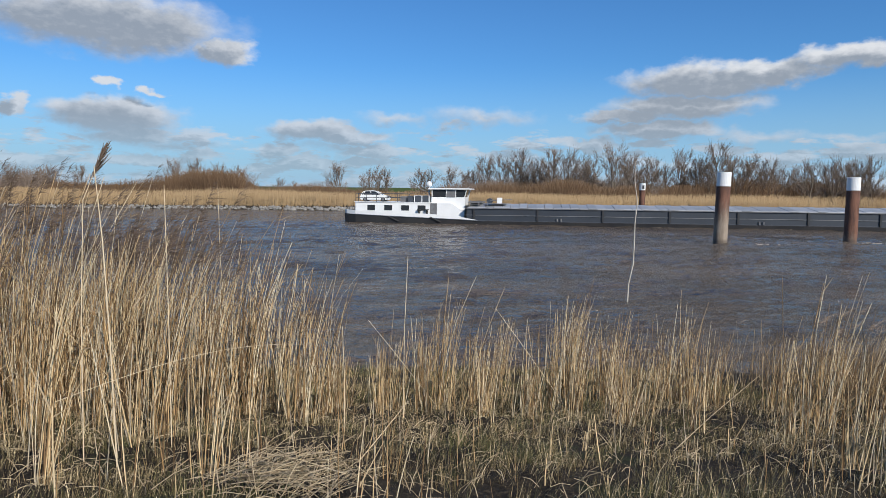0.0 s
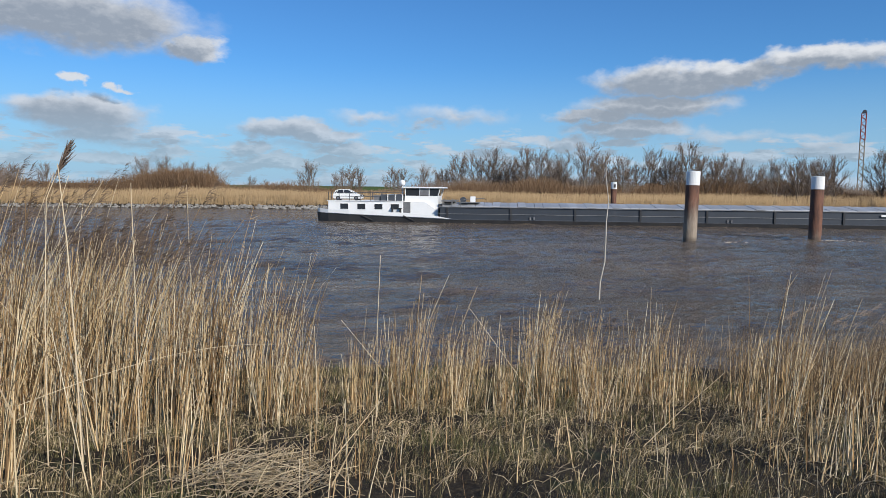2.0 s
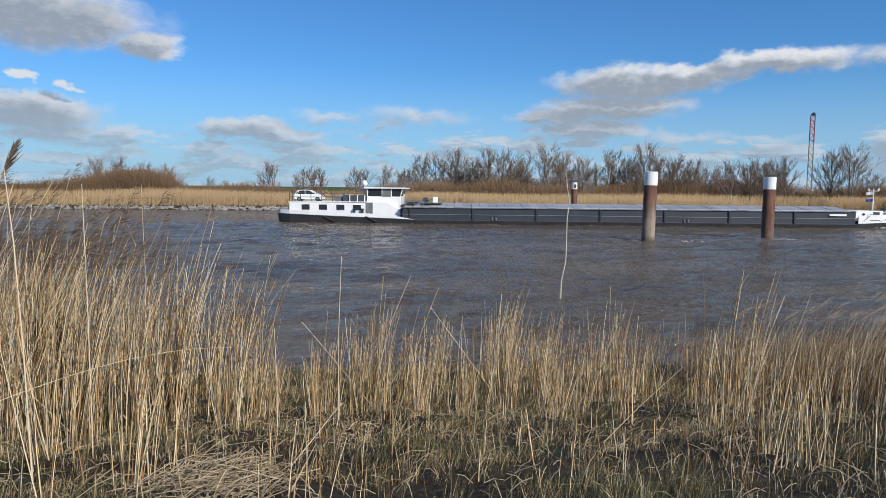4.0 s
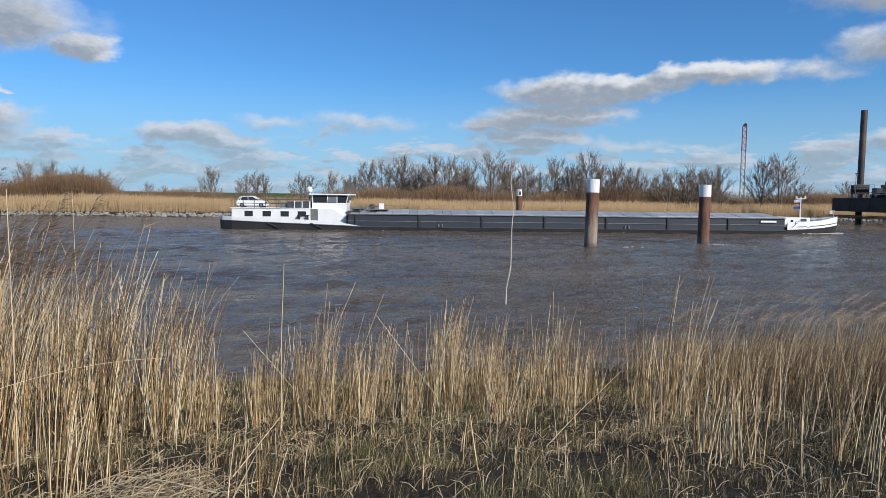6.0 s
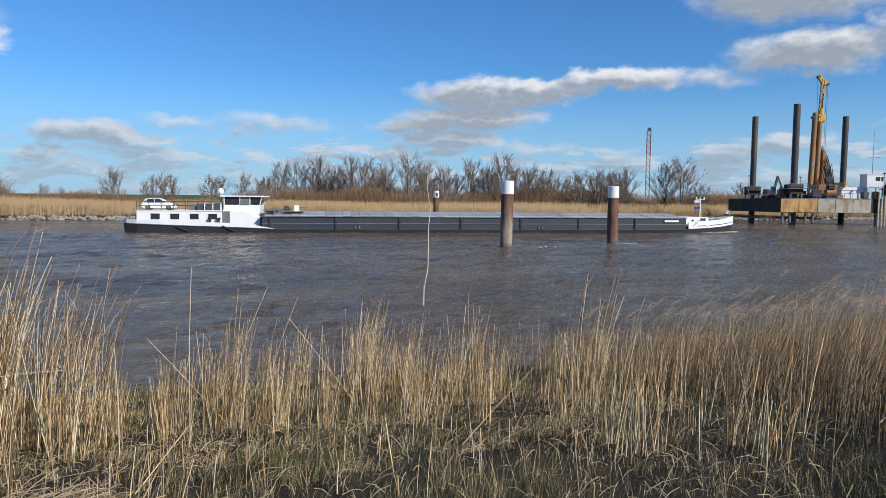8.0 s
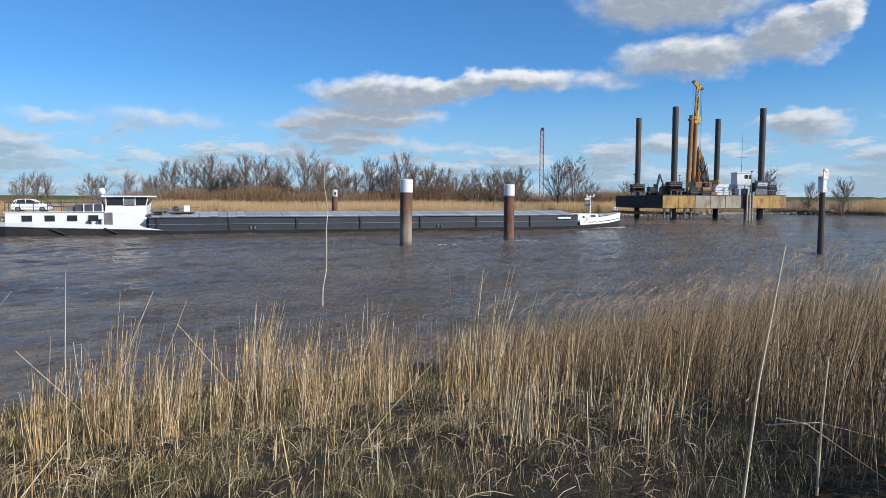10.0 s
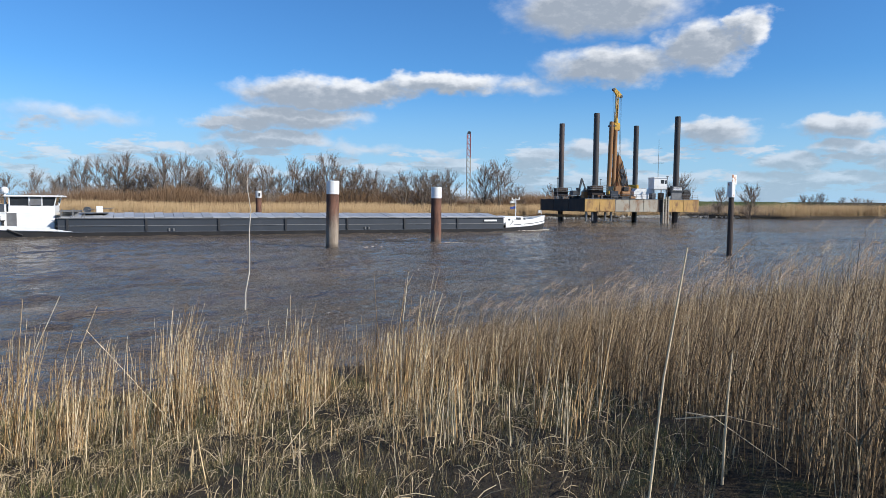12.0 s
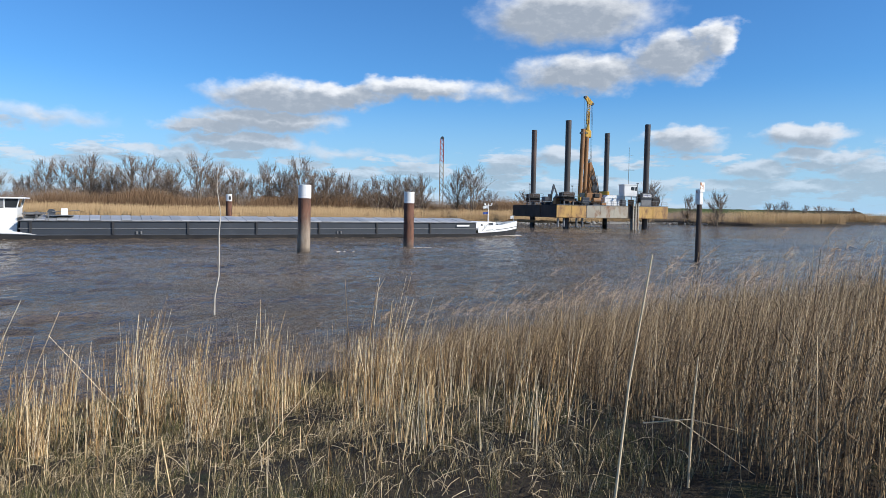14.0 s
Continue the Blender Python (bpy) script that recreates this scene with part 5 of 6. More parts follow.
    flag(87.6, 3.05, 0.7, 0.5, "white", 0.0)
    part("name_plate", box(74.4, 76.6, -side - 0.05, -side + 0.02, 1.7, 1.98), "white", ship, "white name plate with illegible lettering")
    part("cable", rod((80.3, -4.0, 2.0), (79.0, -4.55, 1.0), 0.03), "grey_dark", ship)
    rail(ship, [(84.2, -2.7, 1.65), (79.6, -4.3, 1.35)], 0.55, "steel")


def make_car():
    """A small white hatchback parked on the deckhouse roof."""
    car = new("parked_car")
    car.matrix_basis = SHIP_AT @ pose(4.6, -1.9, 3.08, 0, 0, 0)
    car.scale = (1.12, 1.08, 1.08)
    body = [(-1.93, 0.40), (-1.96, 0.62), (-1.88, 0.86), (-1.70, 0.95), (0.80, 0.95), (1.35, 0.88), (1.78, 0.74), (1.95, 0.58), (1.97, 0.34), (1.75, 0.22), (-1.80, 0.22)]
    part("body", plate(body, -0.84, 0.84, bevel=0.07), "white", car, "white car body")
    low = [(-1.80, -0.78, 0.94), (-0.4, -0.80, 0.95), (1.05, -0.76, 0.93), (1.05, 0.76, 0.93), (-0.4, 0.80, 0.95), (-1.80, 0.78, 0.94)]
    high = [(-1.42, -0.62, 1.38), (-0.5, -0.63, 1.46), (0.12, -0.60, 1.42), (0.12, 0.60, 1.42), (-0.5, 0.63, 1.46), (-1.42, 0.62, 1.38)]
    part("glasshouse", loft([low, high]), "glass", car, "dark car windows")
    shell = [(-1.62, 1.30), (-1.46, 1.42), (-1.0, 1.50), (-0.4, 1.53), (0.05, 1.49), (0.25, 1.41), (-0.5, 1.44), (-1.3, 1.38)]
    part("roof", plate(shell, -0.65, 0.65, bevel=0.02), "white", car, "rounded white car roof")
    for s in (-1, 1):
        for a, b in (((-1.76, 0.92), (-1.45, 1.40)), ((-1.45, 0.92), (-1.30, 1.42)), ((-0.40, 0.92), (-0.50, 1.46)), ((1.05, 0.92), (0.15, 1.43))):
            part("pillar", rod((a[0], s * 0.765, a[1]), (b[0], s * 0.60, b[1]), 0.055, sides=6), "white", car)
        for x in (-1.2, 1.22):
            wheel = part("wheel", rod((x, s * 0.66, 0.30), (x, s * 0.85, 0.30), 0.30, sides=16), "rubber", car, "black tyre")
            part("rim", rod((x, s * 0.84, 0.30), (x, s * 0.87, 0.30), 0.18, sides=12), "steel", wheel)
        part("headlight", ball((1.86, s * 0.6, 0.66), 0.13), "glass", car)
    tagged(car, "small white hatchback parked on the barge's deckhouse roof", "car")


def make_wake():
    """Foam and low bow waves along the ship's side, and eddies behind the piles."""
    local = SHIP_AT @ Matrix.Diagonal((1.062, 1, 1, 1))
    bm = bmesh.new()
    pts, size = [], []
    for i in range(420):
        x = 87.5 - abs(RNG.normal(0, 2.2))
        y = -half_beam(min(x, 87.9)) * 0.97 - abs(RNG.normal(0.15, 0.35))
        pts.append(local @ Vector((x + 0.6, y, 0.06)))
        size.append(RNG.uniform(0.05, 0.16))
    for i in range(40):
        x = RNG.uniform(2, 85)
        pts.append(local @ Vector((x, -4.8 - abs(RNG.normal(0, 0.5)), 0.03)))
        size.append(RNG.uniform(0.02, 0.06))
    for px, py, n in ((26.5, 63.3, 45), (40.4, 65.9, 60)):
        for i in range(n):
            d = abs(RNG.normal(0, 2.5))
            pts.append(Vector((px + 0.5 + d, py - 0.4 + RNG.normal(0, 0.12 + 0.25 * d), 0.0)))
            size.append(RNG.uniform(0.02, 0.07))
    ico = bmesh.new()
    bmesh.ops.create_icosphere(ico, subdivisions=1, radius=1)
    unit = np.array([v.co[:] for v in ico.verts])
    tri = np.array([[v.index for v in f.verts] for f in ico.faces])
    ico.free()
    bm.free()
    P, S = np.array([p[:] for p in pts]), np.array(size)
    scale = RNG.uniform(0.7, 2.2, (len(P), 1, 3)) * np.array([1.6, 1.0, 0.35])
    v = unit[None] * scale * S[:, None, None] + P[:, None, :]
    q = (np.arange(len(P)) * len(unit))[:, None, None] + tri[None]
    tagged(part("river_foam", mesh_np("river_foam", v.reshape(-1, 3), q.reshape(-1, 3)), "foam"), "silty foam at the bow and behind the piles", "foam", kind="stuff")


make_barge()
make_car()
make_wake()

# ---- the jack-up platform and its machines ----
DECK = 6.0
PLATFORM = pose(114.8, 118.5, 0, 0, 0, -19.6)  # x along the front, y away from the river's near side
WIDE, DEEP = 30.8, 30.0


def make_platform():
    deck = new("jack_up_platform")
    deck.matrix_basis = PLATFORM
    tagged(deck, "jack-up pontoon platform standing on four dark steel legs", "jack-up platform")
    part("pontoon", box(0.12, WIDE - 0.12, 0.12, DEEP, 2.8, DECK - 0.02), "dark_steel", deck, "dark steel pontoon body")
    # the third panel lies flush; its dark colour imitates a recess in shade
    for x0, x1, mat, words in ((0, 7.9, "ochre", "rust-stained yellow pontoon section"), (8.0, 19.4, "concrete", "pale grey rust-streaked pontoon section"),
                               (20.4, 22.3, "dark_steel", "flush dark panel painted as the shaded recess between the sections"), (22.4, WIDE, "ochre", "rust-stained yellow pontoon section")):
        p = part("front_section", box(x0, x1, -0.05, 0.2, 2.85, DECK - 0.1, 0.04), mat, deck, words)
        n = 1 + int((x1 - x0) / 5.5)
        for i in range(1, n):
            part("stiffener", box(x0 + i * (x1 - x0) / n - 0.05, x0 + i * (x1 - x0) / n + 0.05, -0.12, -0.05, 2.9, DECK - 0.2), mat, p)
        part("top_lip", box(x0, x1, -0.14, 0.2, DECK - 0.1, DECK + 0.02), "steel", p)
    # left side faces away from the sun; that shade is in its dark colour
    for y0, y1 in ((0.3, 9.8), (10.0, 19.8), (20.0, DEEP)):
        part("side_section", box(-0.05, 0.12, y0, y1, 2.85, DECK - 0.05, 0.03), "dark_steel", deck)
    for x, y in ((4.0, 3.0), (26.1, 3.0), (4.0, 24.9), (26.1, 24.0)):
        leg = part("leg", rod((x, y, -4), (x, y, 26.9), 0.72, sides=20), "leg", deck, "tall dark rusty tubular leg")
        for z in (10.2, 14.8, 19.4, 24.0):
            part("ring", rod((x, y, z), (x, y, z + 0.12), 0.745, sides=20), "leg", leg)
        house = part("jack_house", box(x - 1.5, x + 1.5, y - 1.5, y + 1.5, 6.9, 9.1, 0.08), "dark_steel", deck, "dark jacking house around the leg")
        for s in (-1, 1):
            for u in (-1, 1):
                part("jack", rod((x + s * 1.2, y + u * 1.2, DECK), (x + s * 1.2, y + u * 1.2, 6.9), 0.22), "steel", house)
        part("platform_ring", box(x - 2.2, x + 2.2, y - 2.2, y + 2.2, 8.1, 8.22), "steel", house)
        rail(deck, [(x - 2.2, y - 2.2, 8.2), (x + 2.2, y - 2.2, 8.2)], 1.0, "steel", r=0.035)
    rail(deck, [(7.0, 0.1, DECK), (22.0, 0.1, DECK)], 1.1, "steel", r=0.035)
    rail(deck, [(23.0, 0.1, DECK), (30.6, 0.1, DECK)], 1.1, "steel", r=0.035)
    rail(deck, [(0.1, 8, DECK), (0.1, 22, DECK)], 1.1, "steel", r=0.035)
    # guide piles and lower framing under the deck
    for x in (0.8, 2.4, 5.8, 7.4, 21.0, 21.9):
        part("guide_pile", rod((x, 0.9, -3 if x > 20 else 0.6), (x, 0.9, 2.9), 0.26, sides=10), "steel", deck)
    frame_bm = bmesh.new()
    for x in (20.8, 21.5, 22.2):
        box(x - 0.14, x + 0.14, -0.5, -0.2, -1.5, 6.6, bm=frame_bm)
    for i in range(9):
        box(20.8, 22.2, -0.42, -0.34, 0.8 + 0.65 * i, 0.88 + 0.65 * i, bm=frame_bm)
    part("fender_frame", frame_bm, "concrete", deck, "grey upright fender frame with ladder rungs")
    for i in range(7):
        part("floating_pipe", rod((-9 + 1.2 * i, 14 + 0.9 * i, 1.6 + 0.2 * (i % 3)), (5 + 1.4 * i, 6 + 0.4 * i, 1.3 + 0.2 * (i % 2)), 0.09, sides=6), "casing", deck, "slanting hoses and pipes below the deck")


def on_deck(name, label, category, x, y, turn=0.0):
    thing = new(name)
    thing.matrix_basis = PLATFORM @ pose(x, y, DECK, 0, 0, turn)
    return tagged(thing, label, category)


def make_rig():
    rig = on_deck("drill_rig", "tall yellow drilling rig with a rusty casing pipe", "drilling rig", 11.6, 8.0)
    for y in (-1.6, 1.6):
        track = part("track", plate([(-3, 0.25), (-2.6, 0), (2.6, 0), (3, 0.25), (3, 0.75), (2.6, 1.0), (-2.6, 1.0), (-3, 0.75)], y - 0.4, y + 0.4), "rubber", rig, "dark crawler track")
        for i in range(5):
            part("roller", rod((-2.2 + 1.1 * i, y - 0.43, 0.4), (-2.2 + 1.1 * i, y + 0.43, 0.4), 0.26), "steel", track)
    part("upper_body", box(-0.6, 4.0, -1.5, 1.5, 1.1, 3.2, 0.12), "casing", rig, "rusty brown machine house")
    part("counterweight", box(4.0, 5.4, -1.5, 1.5, 1.1, 2.8, 0.15), "grey_dark", rig)
    cab = part("cab", box(-2.4, -0.8, -1.7, -0.4, 1.2, 3.0, 0.1), "yellow", rig)
    part("cab_window", box(-2.45, -1.0, -1.74, -1.68, 2.1, 3.2), "glass", cab)
    # leaning mast with lattice bracing
    mast = part("mast", bmesh.new(), "yellow", rig, "slender yellow mast")
    bm = bmesh.new()
    top = 27.4
    for dx in (-0.35, 0.35):
        for dy in (-0.35, 0.35):
            rod((dx - 0.6, dy, 1.5), (dx * 0.8 + 0.3, dy * 0.8, top), 0.10, sides=6, bm=bm)
    n = 22
    for i in range(n):
        z0, z1 = 1.5 + (top - 1.5) * i / n, 1.5 + (top - 1.5) * (i + 1) / n
        o0, o1 = -0.6 + 0.9 * i / n, -0.6 + 0.9 * (i + 1) / n
        s = 1 if i % 2 else -1
        for dy in (-0.33, 0.33):
            rod((o0 - 0.33 * s, dy, z0), (o1 + 0.33 * s, dy, z1), 0.05, sides=5, bm=bm)
    bm.to_mesh(mast.data)
    bm.free()
    part("mast_plate", plate([(-0.85, 1.5), (-0.3, 1.5), (0.42, 24), (0.1, 24)], -0.22, 0.22), "casing", mast, "worn brown mast guide")
    head = part("mast_head", plate([(-1.1, 27.9), (-0.5, 28.2), (1.5, 26.4), (1.4, 25.8), (0.2, 26.0)], -0.3, 0.3), "yellow", rig, "yellow mast head with sheaves")
    for x0, z0 in ((-0.8, 27.8), (1.3, 26.1)):
        part("sheave", rod((x0, -0.36, z0), (x0, 0.36, z0), 0.34, sides=14), "grey_dark", head)
    part("casing_pipe", rod((-1.9, -0.6, 0.2), (-1.35, -0.5, 19.6), 0.56, sides=16), "casing", rig, "rusty brown casing pipe held upright")
    part("casing_pipe", rod((-0.7, -0.9, 0.2), (-0.3, -0.7, 17.6), 0.5, sides=16), "casing", rig)
    part("rotary_drive", box(-0.9, 0.8, -1.0, 0.5, 17.4, 19.3, 0.2), "yellow", rig, "yellow rotary drive on the mast")
    part("rotary_collar", rod((-0.1, -0.5, 19.2), (0.0, -0.5, 20.6), 0.55, 0.35), "yellow", rig)
    part("clamp", box(-2.1, -0.2, -1.0, 0.1, 18.3, 18.8, 0.06), "grey_dark", rig)
    for y in (-0.9, 0.9):
        part("mast_stay", rod((3.6, y, 2.8), (0.6, y * 0.4, 12.0), 0.13), "grey_dark", rig, "slanting dark mast stay")
        part("stay_cylinder", rod((2.2, y, 2.8), (1.2, y * 0.4, 9.2), 0.24), "grey_dark", rig)
    part("winch_frame", plate([(0.5, 2.6), (3.6, 2.6), (3.2, 5.4), (2.2, 8.4), (1.2, 11.2), (0.7, 11.0), (0.6, 7.0)], -0.7, 0.7, bevel=0.08), "casing", rig, "rusty brown winch frame behind the mast")
    for x0, z0, r0 in ((2.2, 4.6, 0.75), (1.7, 7.2, 0.55)):
        part("winch_drum", rod((x0, -0.95, z0), (x0, 0.95, z0), r0, sides=16), "grey_dark", rig, "dark rope drum")
    for i in range(6):
        bm = bmesh.new()
        pts = [Vector((0.9 + 0.35 * i - 0.9 * f, -0.95 + 0.05 * i, 3.0 + (5.0 + 0.35 * i) * f - 1.2 * math.sin(3.14 * f))) + Vector((0.7 * math.sin(3.14 * f), 0, 0)) for f in np.linspace(0, 1, 8)]
        for a, b in zip(pts, pts[1:]):
            rod(a, b, 0.06, sides=5, bm=bm)
        part("hydraulic_hose", bm, "rubber", rig, "black hanging hydraulic hose")
    part("back_tower", rod((2.0, 0, 2.6), (1.4, 0, 9.6), 0.30), "grey_dark", rig)
    for dx in (1.35, 1.05, -1.0):
        part("hoist_rope", rod((dx, -0.1, 26.2 if dx > 0 else 27.6), (dx * 0.9 + 0.2, -0.1, 9.0 if dx > 0 else 16.0), 0.035, sides=5), "grey_dark", rig, "thin steel rope")


def make_excavator():
    digger = on_deck("excavator", "dark excavator with its arm folded up", "excavator", 1.6, 9.5)
    digger.scale = (0.72, 0.8, 0.95)
    for y in (-1.1, 1.1):
        part("track", plate([(-1.9, 0.2), (-1.6, 0), (1.6, 0), (1.9, 0.2), (1.9, 0.6), (1.6, 0.8), (-1.6, 0.8), (-1.9, 0.6)], y - 0.3, y + 0.3), "rubber", digger)
    part("body", box(-1.6, 1.4, -1.3, 1.3, 0.9, 2.2, 0.12), "grey_dark", digger)
    cab = part("cab", box(0.1, 1.4, -1.3, -0.2, 1.2, 2.9, 0.1), "grey_dark", digger)
    part("cab_window", box(0.3, 1.3, -1.34, -1.28, 1.9, 2.8), "glass", cab)
    part("boom", plate([(1.0, 1.6), (1.5, 1.6), (2.7, 5.0), (2.4, 5.6), (2.0, 5.2)], -0.25, 0.25, bevel=0.04), "grey_dark", digger, "dark bent boom")
    part("stick", plate([(2.1, 5.6), (2.6, 5.5), (3.9, 3.0), (3.6, 2.7)], -0.2, 0.2, bevel=0.04), "grey_dark", digger)
    part("bucket", plate([(3.4, 2.9), (4.0, 3.0), (4.3, 2.2), (3.8, 1.6), (3.2, 1.9)], -0.5, 0.5, bevel=0.05), "grey_dark", digger)
    part("cylinder", rod((1.1, 0, 2.4), (2.2, 0, 5.0), 0.11), "steel", digger)


def make_deck_cabin():
    cabin = on_deck("site_cabin", "white site cabin raised on a steel frame", "cabin", 20.2, 3.4)
    for x in (0.2, 3.6):
        for y in (0.2, 2.6):
            part("stilt", rod((x, y, 0), (x, y, 2.5), 0.12, sides=8), "steel", cabin)
    body = part("body", box(0, 3.8, 0, 2.8, 2.5, 5.4, 0.05), "white", cabin, "white corrugated cabin body")
    for i in range(9):
        part("corrugation", box(0.15 + i * 0.42, 0.33 + i * 0.42, -0.04, 0.0, 2.6, 3.5), "white", body)
    part("window", box(1.9, 2.9, -0.03, 0.03, 4.0, 4.9), "glass", body)
    part("window", box(3.1, 3.6, -0.03, 0.03, 3.9, 4.9), "glass", body)
    part("roof", box(-0.15, 3.95, -0.15, 2.95, 5.4, 5.55, 0.02), "white", body)
    mast = part("antenna_mast", rod((1.9, 1.4, 5.5), (1.9, 1.4, 15.2), 0.07, 0.03), "steel", cabin, "thin antenna mast")
    part("antenna_arm", rod((0.4, 1.4, 9.2), (3.4, 1.4, 9.3), 0.04), "steel", mast)
    part("antenna_arm", rod((1.7, 0.6, 12.9), (3.0, 1.4, 13.1), 0.03), "steel", mast)


def make_deck_gear():
    gen = on_deck("generator", "yellow generator housing on the deck", "generator", 16.2, 9.5)
    part("housing", box(0, 3.2, 0, 2.4, 0.2, 3.8, 0.12), "yellow", gen)
    part("skid", box(-0.1, 3.3, -0.1, 2.5, 0, 0.2), "grey_dark", gen)
    part("grille", box(1.9, 3.0, -0.04, 0.02, 1.0, 2.8), "grey_dark", gen, "dark cooling grille")
    tent = on_deck("white_container", "white covered container between the machines", "container", 16.6, 4.6)
    part("body", box(-1.2, 4.6, 0, 2.4, 0, 1.9, 0.05), "white", tent)
    part("cover", plate([(-1.3, 1.9), (4.7, 1.9), (4.0, 2.7), (-0.4, 2.7)], -0.1, 2.5), "white", tent, "pale tarpaulin cover")
    rack = on_deck("equipment_rack", "low dark equipment and pipes stacked on the deck", "equipment", 5.6, 6.0)
    part("base", box(-3.6, 2.4, -1, 3, 0, 0.5, 0.04), "grey_dark", rack)
    for i in range(6):
        part("pipe", rod((-3.2, -0.7 + 0.6 * i, 0.7), (2.2, -0.7 + 0.6 * i, 0.7), 0.2), "steel" if i % 2 else "casing", rack)
    part("bin", box(-3.0, -1.2, -0.6, 1.6, 0.9, 2.1, 0.06), "dark_steel", rack)
    shed = on_deck("blue_container", "small dark blue container with a white panel", "container", 25.0, 0.9)
    part("body", box(-1.4, 1.8, 0, 0.6, 1.6, 3.4, 0.05), "grey", shed)
    part("panel", box(-0.8, 1.5, -0.05, 0.0, 2.3, 3.0), "white", shed, "white panel with illegible writing")
    part("writing_bar", box(-0.6, 1.3, -0.07, -0.05, 2.55, 2.75), "blue", shed)
    part("support", box(-1.2, 1.6, 0.1, 0.5, 0, 1.6), "steel", shed)
    drum = on_deck("cable_drum", "dark round drum on the deck", "drum", 29.2, 4.0)
    part("flange", rod((0, -0.9, 1.3), (0, -0.75, 1.3), 1.3, sides=20), "rubber", drum)
    part("flange", rod((0, 0.75, 1.3), (0, 0.9, 1.3), 1.3, sides=20), "rubber", drum)
    part("core", rod((0, -0.75, 1.3), (0, 0.75, 1.3), 0.9, sides=16), "dark_steel", drum)
    for x, y in ((1.0, 20.0), (16.5, 26.0), (22.4, 0.8)):
        lamp = on_deck("deck_lamp", "thin lamp post on the platform deck", "lamp post", x, y)
        part("pole", rod((0, 0, 0), (0, 0, 5.6), 0.07), "steel", lamp)
        part("lamp_head", box(-0.2, 0.2, -0.25, 0.25, 5.5, 5.75, 0.03), "grey_dark", lamp)


def make_crates():
    """Tool crates, gas bottles and pallets crowded on the deck."""
    rng = random.Random(5)
    spots = [(2.0, 4.5), (6.6, 3.6), (8.6, 2.0), (9.6, 4.4), (7.4, 8.4), (10.2, 12.0), (13.8, 2.4), (15.0, 7.4), (19.0, 1.9), (24.0, 6.4), (28.2, 1.8), (28.6, 7.5)]
    for i, (x, y) in enumerate(spots):
        w, d, h = rng.uniform(0.8, 1.9), rng.uniform(0.7, 1.3), rng.uniform(0.7, 2.0)
        crate = on_deck("tool_crate", "rusty dark steel tool crate on the platform deck" if i % 3 else "weathered brown tool crate on the platform deck", "crate", x, y, rng.uniform(-12, 12))
        tagged(crate, group="crates on the platform")
        part("body", box(-w / 2, w / 2, -d / 2, d / 2, 0.1, h, 0.04), ("casing", "dark_steel", "grey_dark")[i % 3], crate)
        part("lid", box(-w / 2 - 0.04, w / 2 + 0.04, -d / 2 - 0.04, d / 2 + 0.04, h, h + 0.08, 0.02), "steel", crate)
        for sx in (-1, 1):
            part("runner", box(sx * w / 3 - 0.06, sx * w / 3 + 0.06, -d / 2, d / 2, 0, 0.1), "wood", crate)
    for i, (x, y) in enumerate(((3.2, 6.2), (3.6, 6.3), (4.0, 6.2), (24.6, 4.4), (25.0, 4.5))):
        bottle = on_deck("gas_bottle", "upright dark steel gas bottle on the deck", "gas bottle", x, y)
        tagged(bottle, group="gas bottles on the platform")
        part("shell", rod((0, 0, 0), (0, 0, 1.45), 0.16, sides=12), "rubber", bottle)
        part("valve", rod((0, 0, 1.45), (0, 0, 1.68), 0.07, 0.04, sides=8), "steel", bottle)


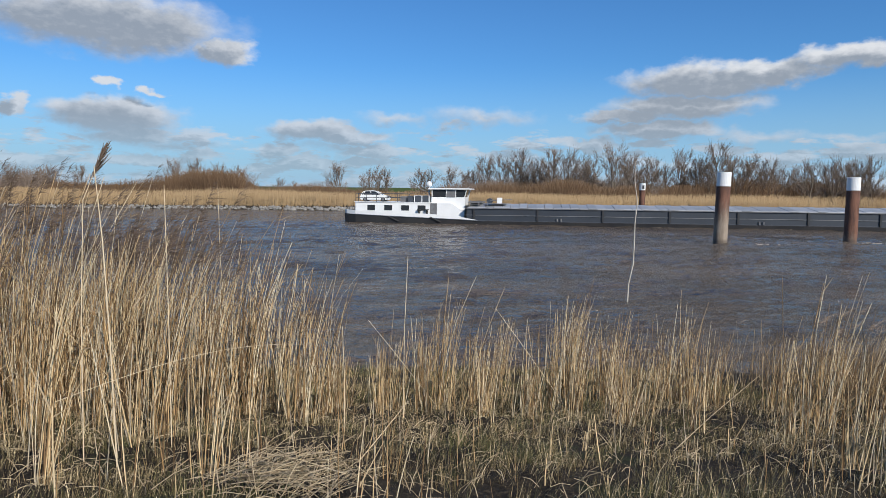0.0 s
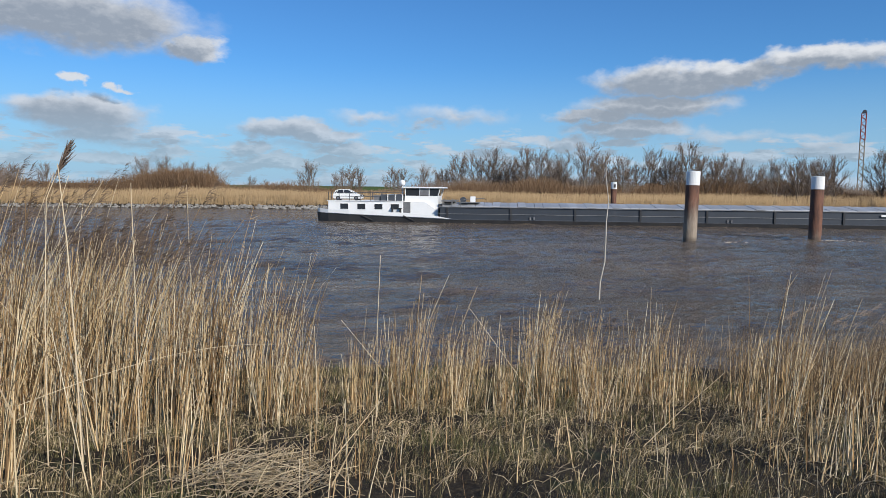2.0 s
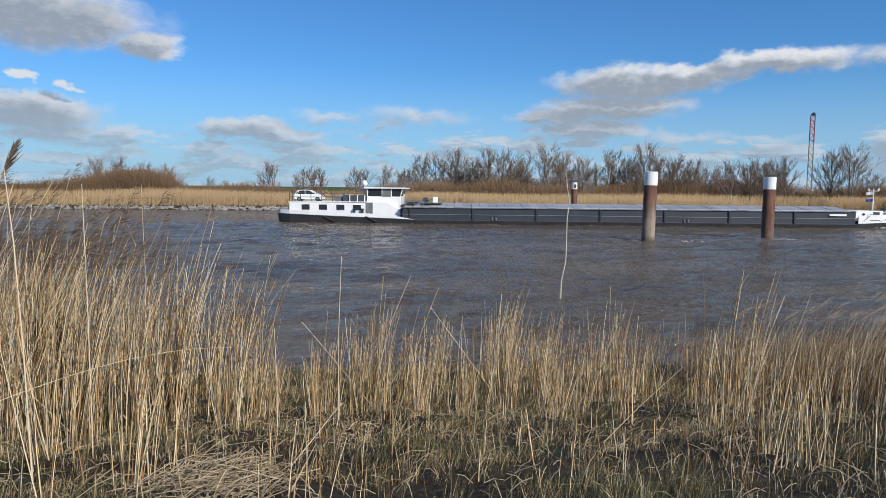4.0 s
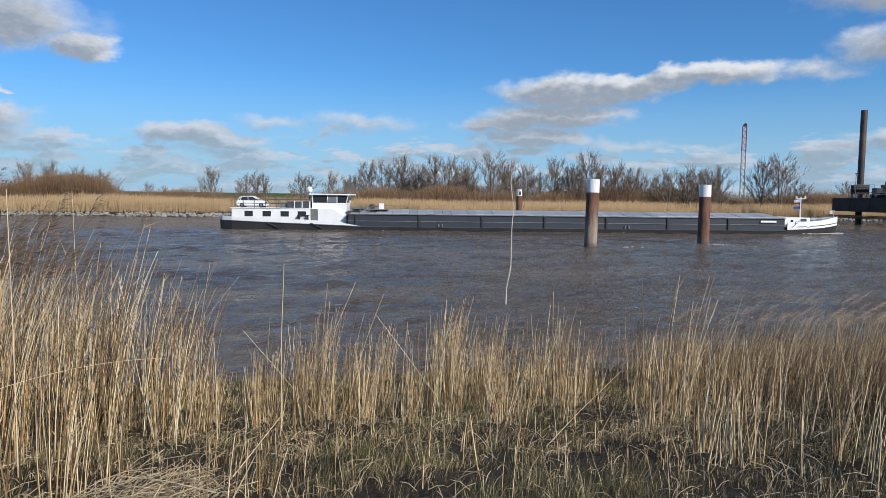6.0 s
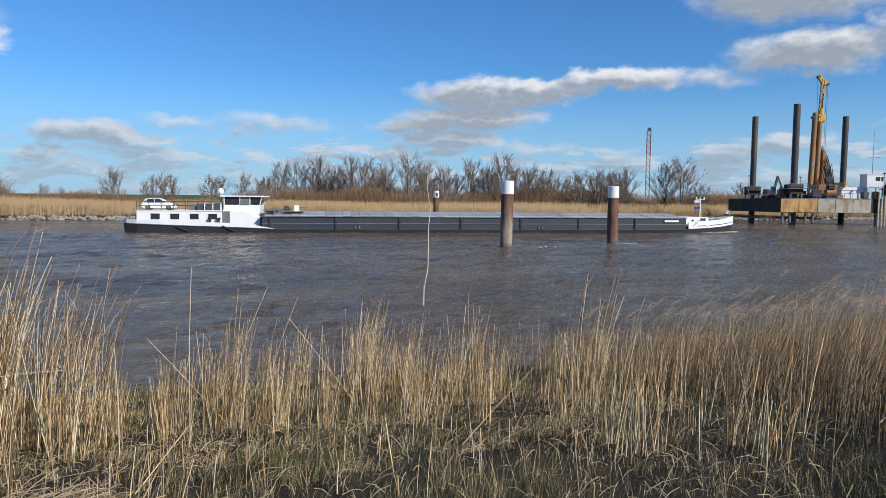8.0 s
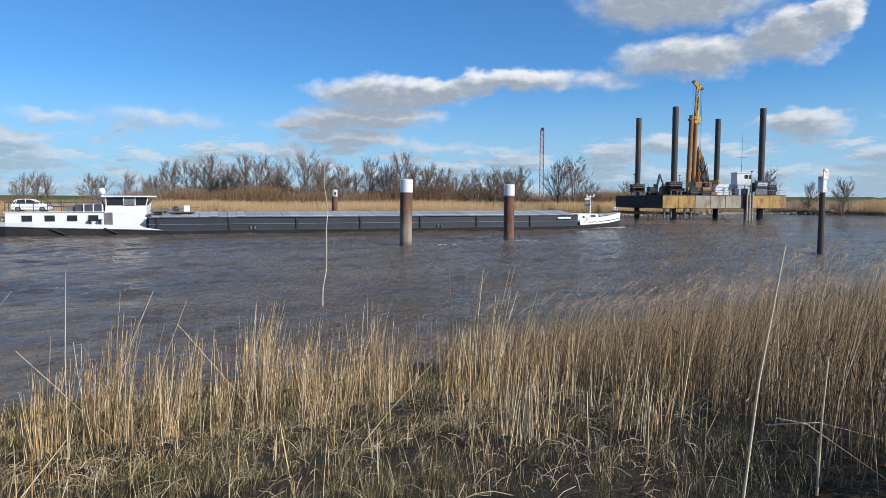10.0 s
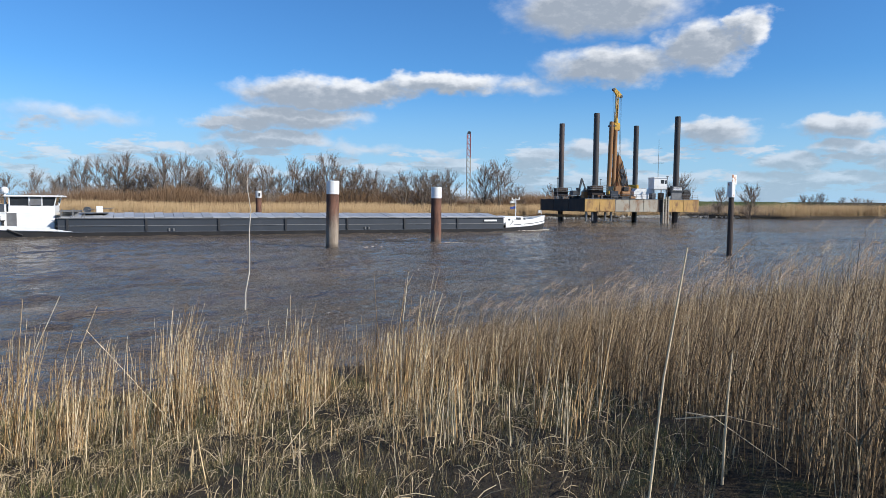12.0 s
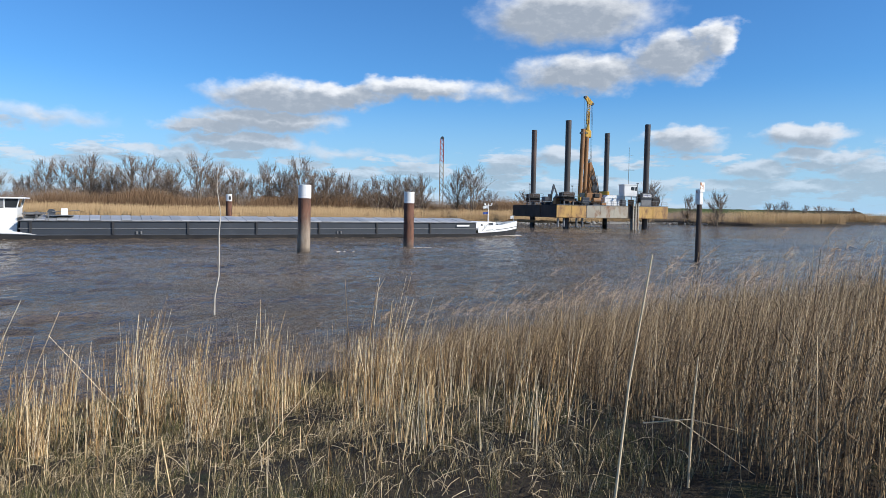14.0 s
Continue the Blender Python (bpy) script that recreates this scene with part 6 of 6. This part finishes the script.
def make_crane():
    """A red lattice crane boom far behind the trees."""
    crane = new("lattice_crane")
    a = radians(34.2)
    r = 330.0
    crane.matrix_basis = pose(r * math.sin(a), r * math.cos(a), 1.4, 0, 0, -30)
    tagged(crane, "distant red and white lattice crane boom above the trees", "crane")
    part("base", box(-3, 3, -3, 3, 0, 4, 0.2), "red", crane)
    for lo, hi, mat in ((3, 26, "concrete"), (26, 37.2, "red")):
        bm = bmesh.new()
        w = 0.85
        for dx in (-w, w):
            for dy in (-w, w):
                rod((dx, dy, lo), (dx, dy, hi), 0.16, sides=5, bm=bm)
        n = int((hi - lo) / 1.4)
        for i in range(n):
            z0, z1 = lo + (hi - lo) * i / n, lo + (hi - lo) * (i + 1) / n
            s = 1 if i % 2 else -1
            rod((-w * s, -w, z0), (w * s, -w, z1), 0.12, sides=5, bm=bm)
            rod((-w * s, w, z0), (w * s, w, z1), 0.12, sides=5, bm=bm)
            rod((-w, -w * s, z0), (-w, w * s, z1), 0.12, sides=5, bm=bm)
            rod((w, -w * s, z0), (w, w * s, z1), 0.12, sides=5, bm=bm)
        part("boom_section", bm, mat, crane, "open lattice boom section")
    part("boom_head", plate([(-1.0, 37.2), (1.0, 37.2), (0.9, 38.2), (0.2, 38.7), (-0.5, 38.3)], -0.6, 0.6), "grey_dark", crane)


def make_winch_gear():
    gear = on_deck("hydraulic_unit", "brown hydraulic power unit with hoses beside the rig", "machine", 12.8, 4.6)
    part("frame", box(-1.2, 1.6, -0.9, 0.9, 0, 0.4, 0.03), "grey_dark", gear)
    part("tank", rod((-0.9, 0, 1.3), (1.2, 0, 1.3), 0.8, sides=14), "casing", gear)
    part("motor", box(-0.6, 0.8, -0.7, 0.7, 2.0, 3.0, 0.1), "rubber", gear)
    for i in range(5):
        a = Vector((-1.0 + 0.45 * i, -0.5, 2.6))
        part("hose", rod(a, a + Vector((0.9 - 0.25 * i, 1.6, 3.2 + 0.5 * i)), 0.07, sides=6), "rubber", gear, "black hydraulic hose")
    coil = on_deck("rope_coil", "dark coil of rope on the deck", "rope", 7.6, 1.6)
    for i in range(4):
        bm = bmesh.new()
        n = 18
        pts = [Vector((0.7 * math.cos(6.283 * j / n), 0.7 * math.sin(6.283 * j / n), 0.1 + 0.16 * i)) for j in range(n + 1)]
        for a, b in zip(pts, pts[1:]):
            rod(a, b, 0.08, sides=5, bm=bm)
        part("loop", bm, "rubber", coil)


make_platform()
make_winch_gear()
make_rig()
make_excavator()
make_deck_cabin()
make_deck_gear()
make_crane()
make_crates()
